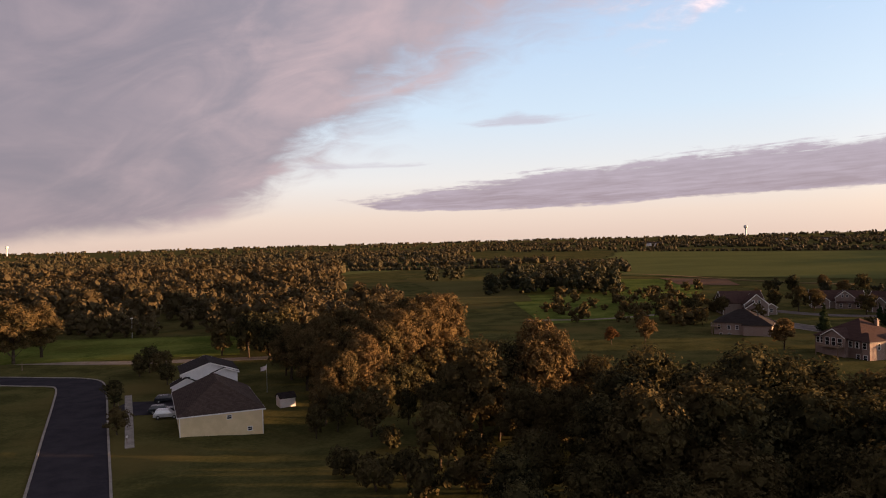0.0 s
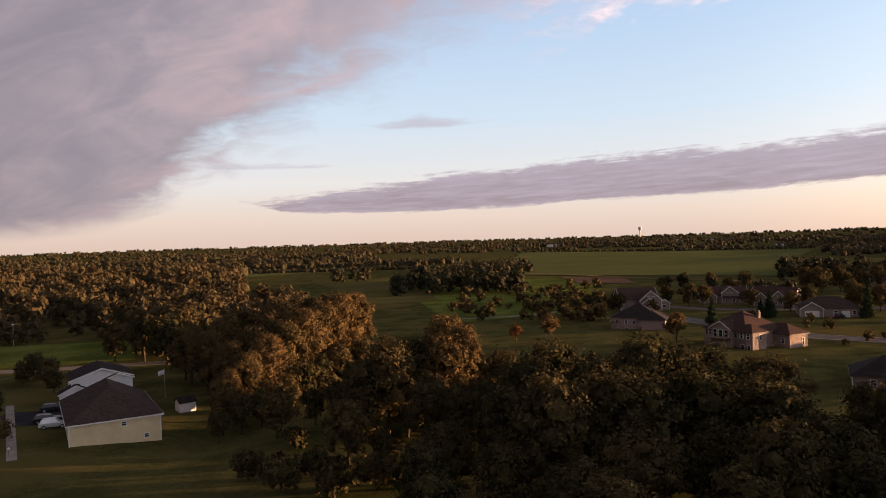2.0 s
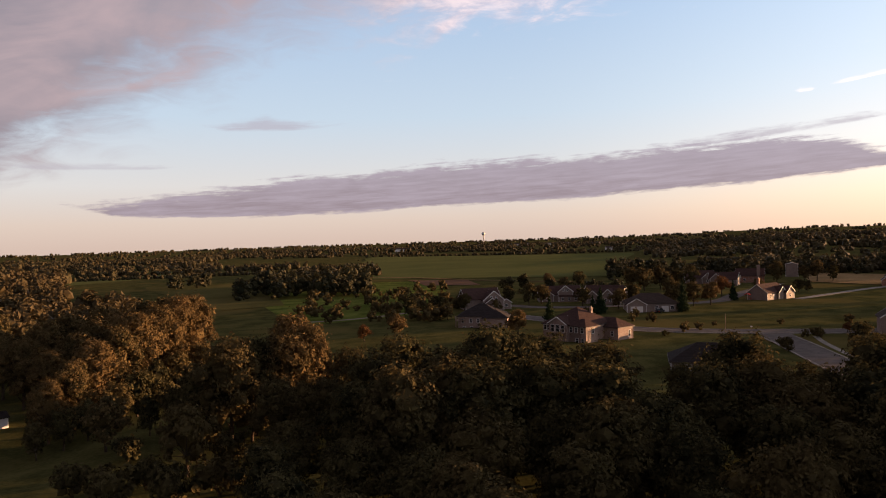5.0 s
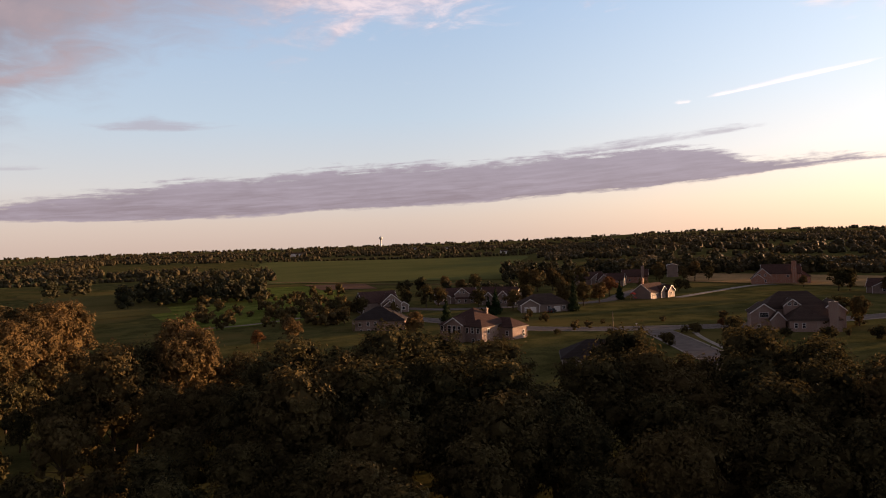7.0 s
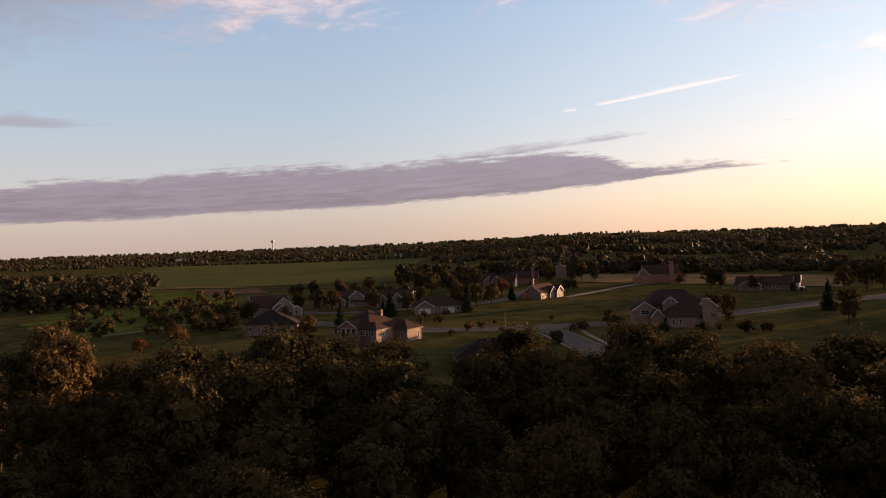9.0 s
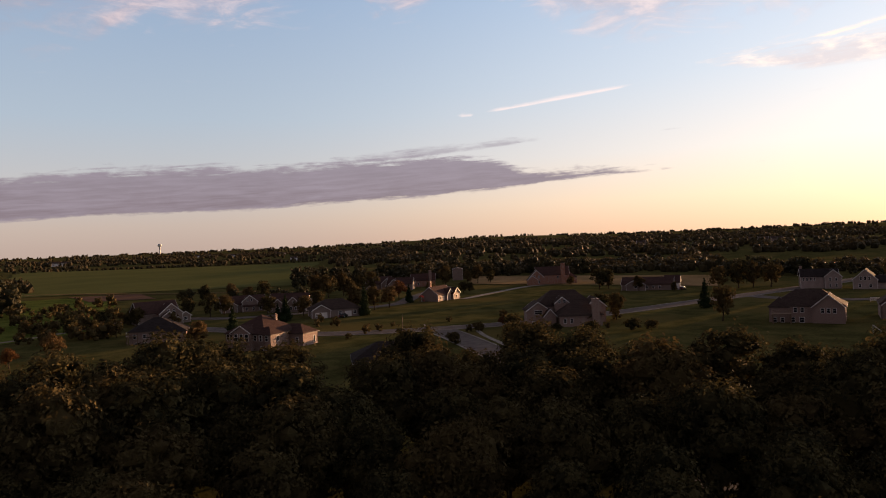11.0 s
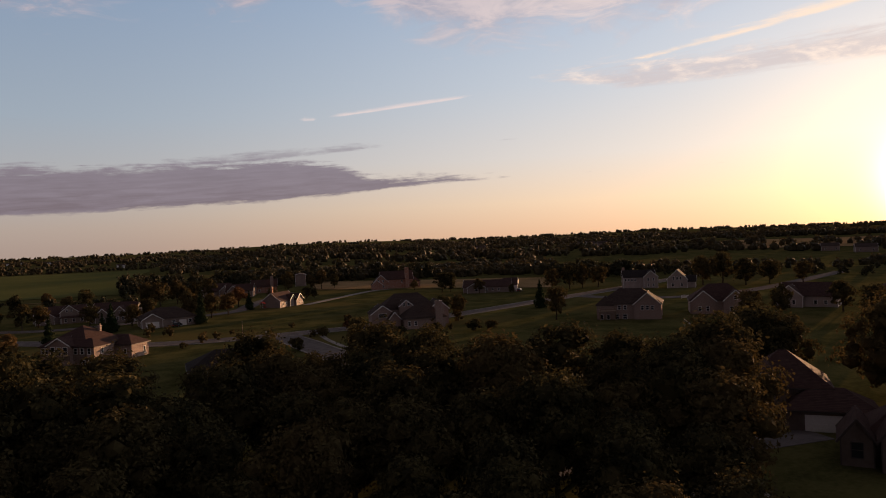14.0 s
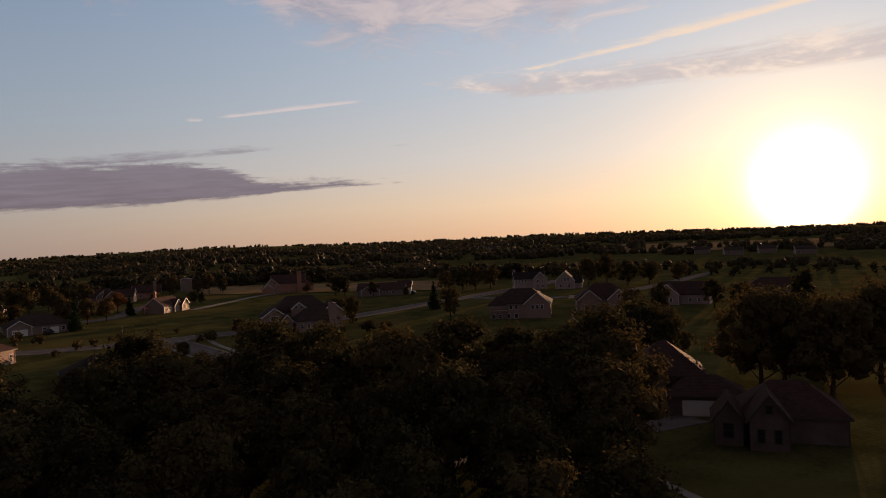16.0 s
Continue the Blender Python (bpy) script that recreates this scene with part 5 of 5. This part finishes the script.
def car(x, y, turn, paint, label, long=4.6, wide=1.85, tall=1.7):
    ob = new("car")
    x, y = site(x, y)
    ob.matrix_world = pose(x, y, height(x, y) + 0.05, 0, 0, turn)
    tagged(ob, label, "car", "parked cars")
    L, W = long / 2, wide / 2
    side = [(-L, 0.35), (-L, 0.95), (-L + 0.15, 1.02), (-L + 0.45, tall - 0.08), (-L + 0.8, tall), (0.35, tall), (0.95, 1.05), (L - 0.15, 0.92), (L, 0.7), (L, 0.35)]
    def slab(points, w, z_in=0.0):
        bm = bmesh.new()
        rows = []
        for s in (-1, 1):
            rows.append([bm.verts.new((px, s * (w - (0.14 if pz > 1.1 else 0)), pz)) for px, pz in points])
        n = len(points)
        for i in range(n):
            j = (i + 1) % n
            bm.faces.new((rows[0][i], rows[0][j], rows[1][j], rows[1][i]))
        bm.faces.new(list(reversed(rows[0])))
        bm.faces.new(rows[1])
        bmesh.ops.recalc_face_normals(bm, faces=bm.faces)
        return bm
    bm = slab(side, W)
    bmesh.ops.bevel(bm, geom=bm.edges, offset=0.05, segments=2, affect="EDGES")
    part("body", bm, paint, ob)
    glass = slab([(-L + 0.42, 1.08), (-L + 0.62, tall - 0.14), (0.25, tall - 0.14), (0.75, 1.08)], W - 0.0)
    for v in glass.verts:
        v.co.y *= 1.0 if v.co.z > 1.1 else 0.93
        v.co.y += 0.02 if v.co.y > 0 else -0.02
    part("side_glass", glass, PANE, ob)
    for fx, name, mat in ((L - 0.02, "headlight", TRIM), (-L + 0.02, "tail_light", RED_PAINT)):
        for s in (-1, 1):
            boxed(name, [(fx - 0.05, fx + 0.05, s * (W - 0.3) - 0.17, s * (W - 0.3) + 0.17, 0.68, 0.84)], mat, ob)
    for wx in (-L + 0.85, L - 0.9):
        for s in (-1, 1):
            bm = bmesh.new()
            bmesh.ops.create_cone(bm, cap_ends=True, segments=18, radius1=0.35, radius2=0.35, depth=0.24, matrix=Matrix.Translation((wx, s * (W - 0.1), 0.33)) @ Matrix.Rotation(math.pi / 2, 4, "X"))
            wheel = part("wheel", bm, RUBBER, ob)
            bm = bmesh.new()
            bmesh.ops.create_cone(bm, cap_ends=True, segments=14, radius1=0.21, radius2=0.18, depth=0.27, matrix=Matrix.Translation((wx, s * (W - 0.09), 0.33)) @ Matrix.Rotation(math.pi / 2, 4, "X"))
            part("rim", bm, STEEL, wheel)


car(-50.0, 125.5, 12, CAR_SILVER, "silver-white SUV parked on the dark driveway")
car(-52.5, 129.5, 14, CAR_DARK, "dark car parked beside the silver SUV", 4.7, 1.85, 1.55)
car(-55.0, 138.5, 12, CAR_DARK, "dark low car on the driveway by the white house", 4.7, 1.85, 1.5)
car(176, 236, 30, CAR_DARK, "dark car parked before the garage doors")
car(350, 175, 10, CAR_DARK, "dark car parked by the low brown house")


def shed():
    ob = new("shed")
    ob.matrix_world = pose(*polar(-12.9, 137), height(*polar(-12.9, 137)), 0, 0, 30)
    tagged(ob, "small white garden shed with a dark roof", "shed")
    wall_mesh(0, 0, 3.0, 2.8, -0.8, 1.9, 0.5, "gx", WHITE, ob)
    roof_mesh("roof", 0, 0, 3.0, 2.8, 2.0, 0.5, "gx", SHINGLE_DARK, ob, 0.2)
    boxed("door", [(-0.5, 0.5, -1.46, -1.38, 0.0, 1.7)], TRIM, ob)


shed()


def flagpole(x, y):
    ob = new("flagpole")
    ob.matrix_world = pose(x, y, height(x, y))
    tagged(ob, "thin steel flagpole with a small hanging flag", "flagpole")
    v, f = [], []
    limb(v, f, (0, 0, -0.3), (0, 0, 6.0), 0.06, 0.04, 8)
    link_mesh("pole", v, f, STEEL, ob)
    v = [(-i * 0.16, 0.08 * math.sin(i * 1.3), 5.8 - j * 0.9 - i * 0.05) for j in (0, 1) for i in range(9)]
    v += [(x0, y0 + 0.02, z0) for x0, y0, z0 in v]
    f = [(i, i + 1, i + 10, i + 9) for i in range(8)] + [(i + 18, i + 27, i + 28, i + 19) for i in range(8)]
    link_mesh("flag", v, f, FLAG, ob)


flagpole(*polar(-14.3, 150))


def mailbox(x, y, turn):
    x, y = site(x, y)
    ob = new("mailbox")
    ob.matrix_world = pose(x, y, height(x, y), 0, 0, turn)
    tagged(ob, "white mailbox on a short post by the kerb", "mailbox")
    boxed("post", [(-0.06, 0.06, -0.06, 0.06, -0.3, 1.0)], WOOD, ob)
    bm = bmesh.new()
    box(bm, -0.14, 0.14, -0.3, 0.3, 1.0, 1.3)
    bmesh.ops.bevel(bm, geom=bm.edges, offset=0.05, segments=2, affect="EDGES")
    part("box", bm, TRIM, ob)


mailbox(-63.5, 136, 20)
mailbox(-50, 109.5, 20)
mailbox(167, 178, 0)


def pole(az, d, tall, label, arm=False):
    x, y = polar(az, d)
    ob = new("lamp_post" if arm else "post")
    ob.matrix_world = pose(x, y, height(x, y))
    tagged(ob, label, "post")
    v, f = [], []
    limb(v, f, (0, 0, -0.3), (0, 0, tall), 0.11, 0.07, 8)
    link_mesh("shaft", v, f, STEEL if arm else WOOD, ob)
    if arm:
        boxed("lamp_head", [(-0.35, 0.35, -0.2, 0.2, tall, tall + 0.22)], TRIM, ob)


pole(-23.9, 262, 7.0, "pale lamp post at the edge of the meadow", True)
pole(-31.0, 210, 2.2, "short wooden post by the gravel lane")
pole(41.4, 238, 5.5, "thin dark street post beside the lawn")
pole(64.9, 300, 4.0, "thin post beside the estate street")


def play_set():
    ob = new("play_set")
    x, y = polar(43.0, 352)
    ob.matrix_world = pose(x, y, height(x, y), 0, 0, 20)
    tagged(ob, "red play set with slide on the lawn", "play set")
    for i in (-1, 1):
        for j in (-1, 1):
            boxed("post", [(i * 0.8 - 0.07, i * 0.8 + 0.07, j * 0.8 - 0.07, j * 0.8 + 0.07, -0.2, 2.6)], WOOD, ob)
    boxed("platform", [(-0.9, 0.9, -0.9, 0.9, 1.3, 1.42)], WOOD, ob)
    roof_mesh("canopy", 0, 0, 1.8, 1.8, 2.6, 0.6, "gx", RED_PAINT, ob, 0.15)
    v = [(0.9 + 0.25 * i, s * 0.32, 1.42 - 0.16 * i + (0.18 if e else 0)) for i in range(9) for s, e in ((-1, 1), (-1, 0), (1, 0), (1, 1))]
    f = [(k * 4 + m, k * 4 + m + 1, k * 4 + m + 5, k * 4 + m + 4) for k in range(8) for m in range(3)]
    link_mesh("slide", v, f, RED_PAINT, ob)


play_set()


def rail_fence(az, d, turn, bays, label):
    x, y = polar(az, d)
    ob = new("fence")
    ob.matrix_world = pose(x, y, height(x, y), 0, 0, turn)
    tagged(ob, label, "fence")
    for i in range(bays + 1):
        boxed("post", [(i * 2.4 - 0.08, i * 2.4 + 0.08, -0.08, 0.08, -0.3, 1.5)], TRIM, ob)
    for z in (0.4, 0.85, 1.3):
        boxed("rail", [(0.0, bays * 2.4, -0.03, 0.03, z, z + 0.14)], TRIM, ob)


rail_fence(75.8, 330, -78, 9, "white rail fence between two gardens")


def slide():
    ob = new("slide")
    x, y = polar(75.9, 232)
    ob.matrix_world = pose(x, y, height(x, y), 0, 0, -60)
    tagged(ob, "white plastic garden slide on the dark lawn", "slide")
    v = [(0.3 * i, s * 0.4, 2.2 - 0.26 * i + (0.2 if e else 0)) for i in range(9) for s, e in ((-1, 1), (-1, 0), (1, 0), (1, 1))]
    f = [(k * 4 + m, k * 4 + m + 1, k * 4 + m + 5, k * 4 + m + 4) for k in range(8) for m in range(3)]
    link_mesh("chute", v, f, TRIM, ob)
    for s in (-0.4, 0.4):
        boxed("leg", [(-0.06, 0.02, s - 0.03, s + 0.03, -0.2, 2.3)], STEEL, ob)


slide()

for ob in (*OAKS, *GOLDS, *MIDS, AMBER, BROAD, RUST, SPRUCE, *BUSHES):
    parked(ob)
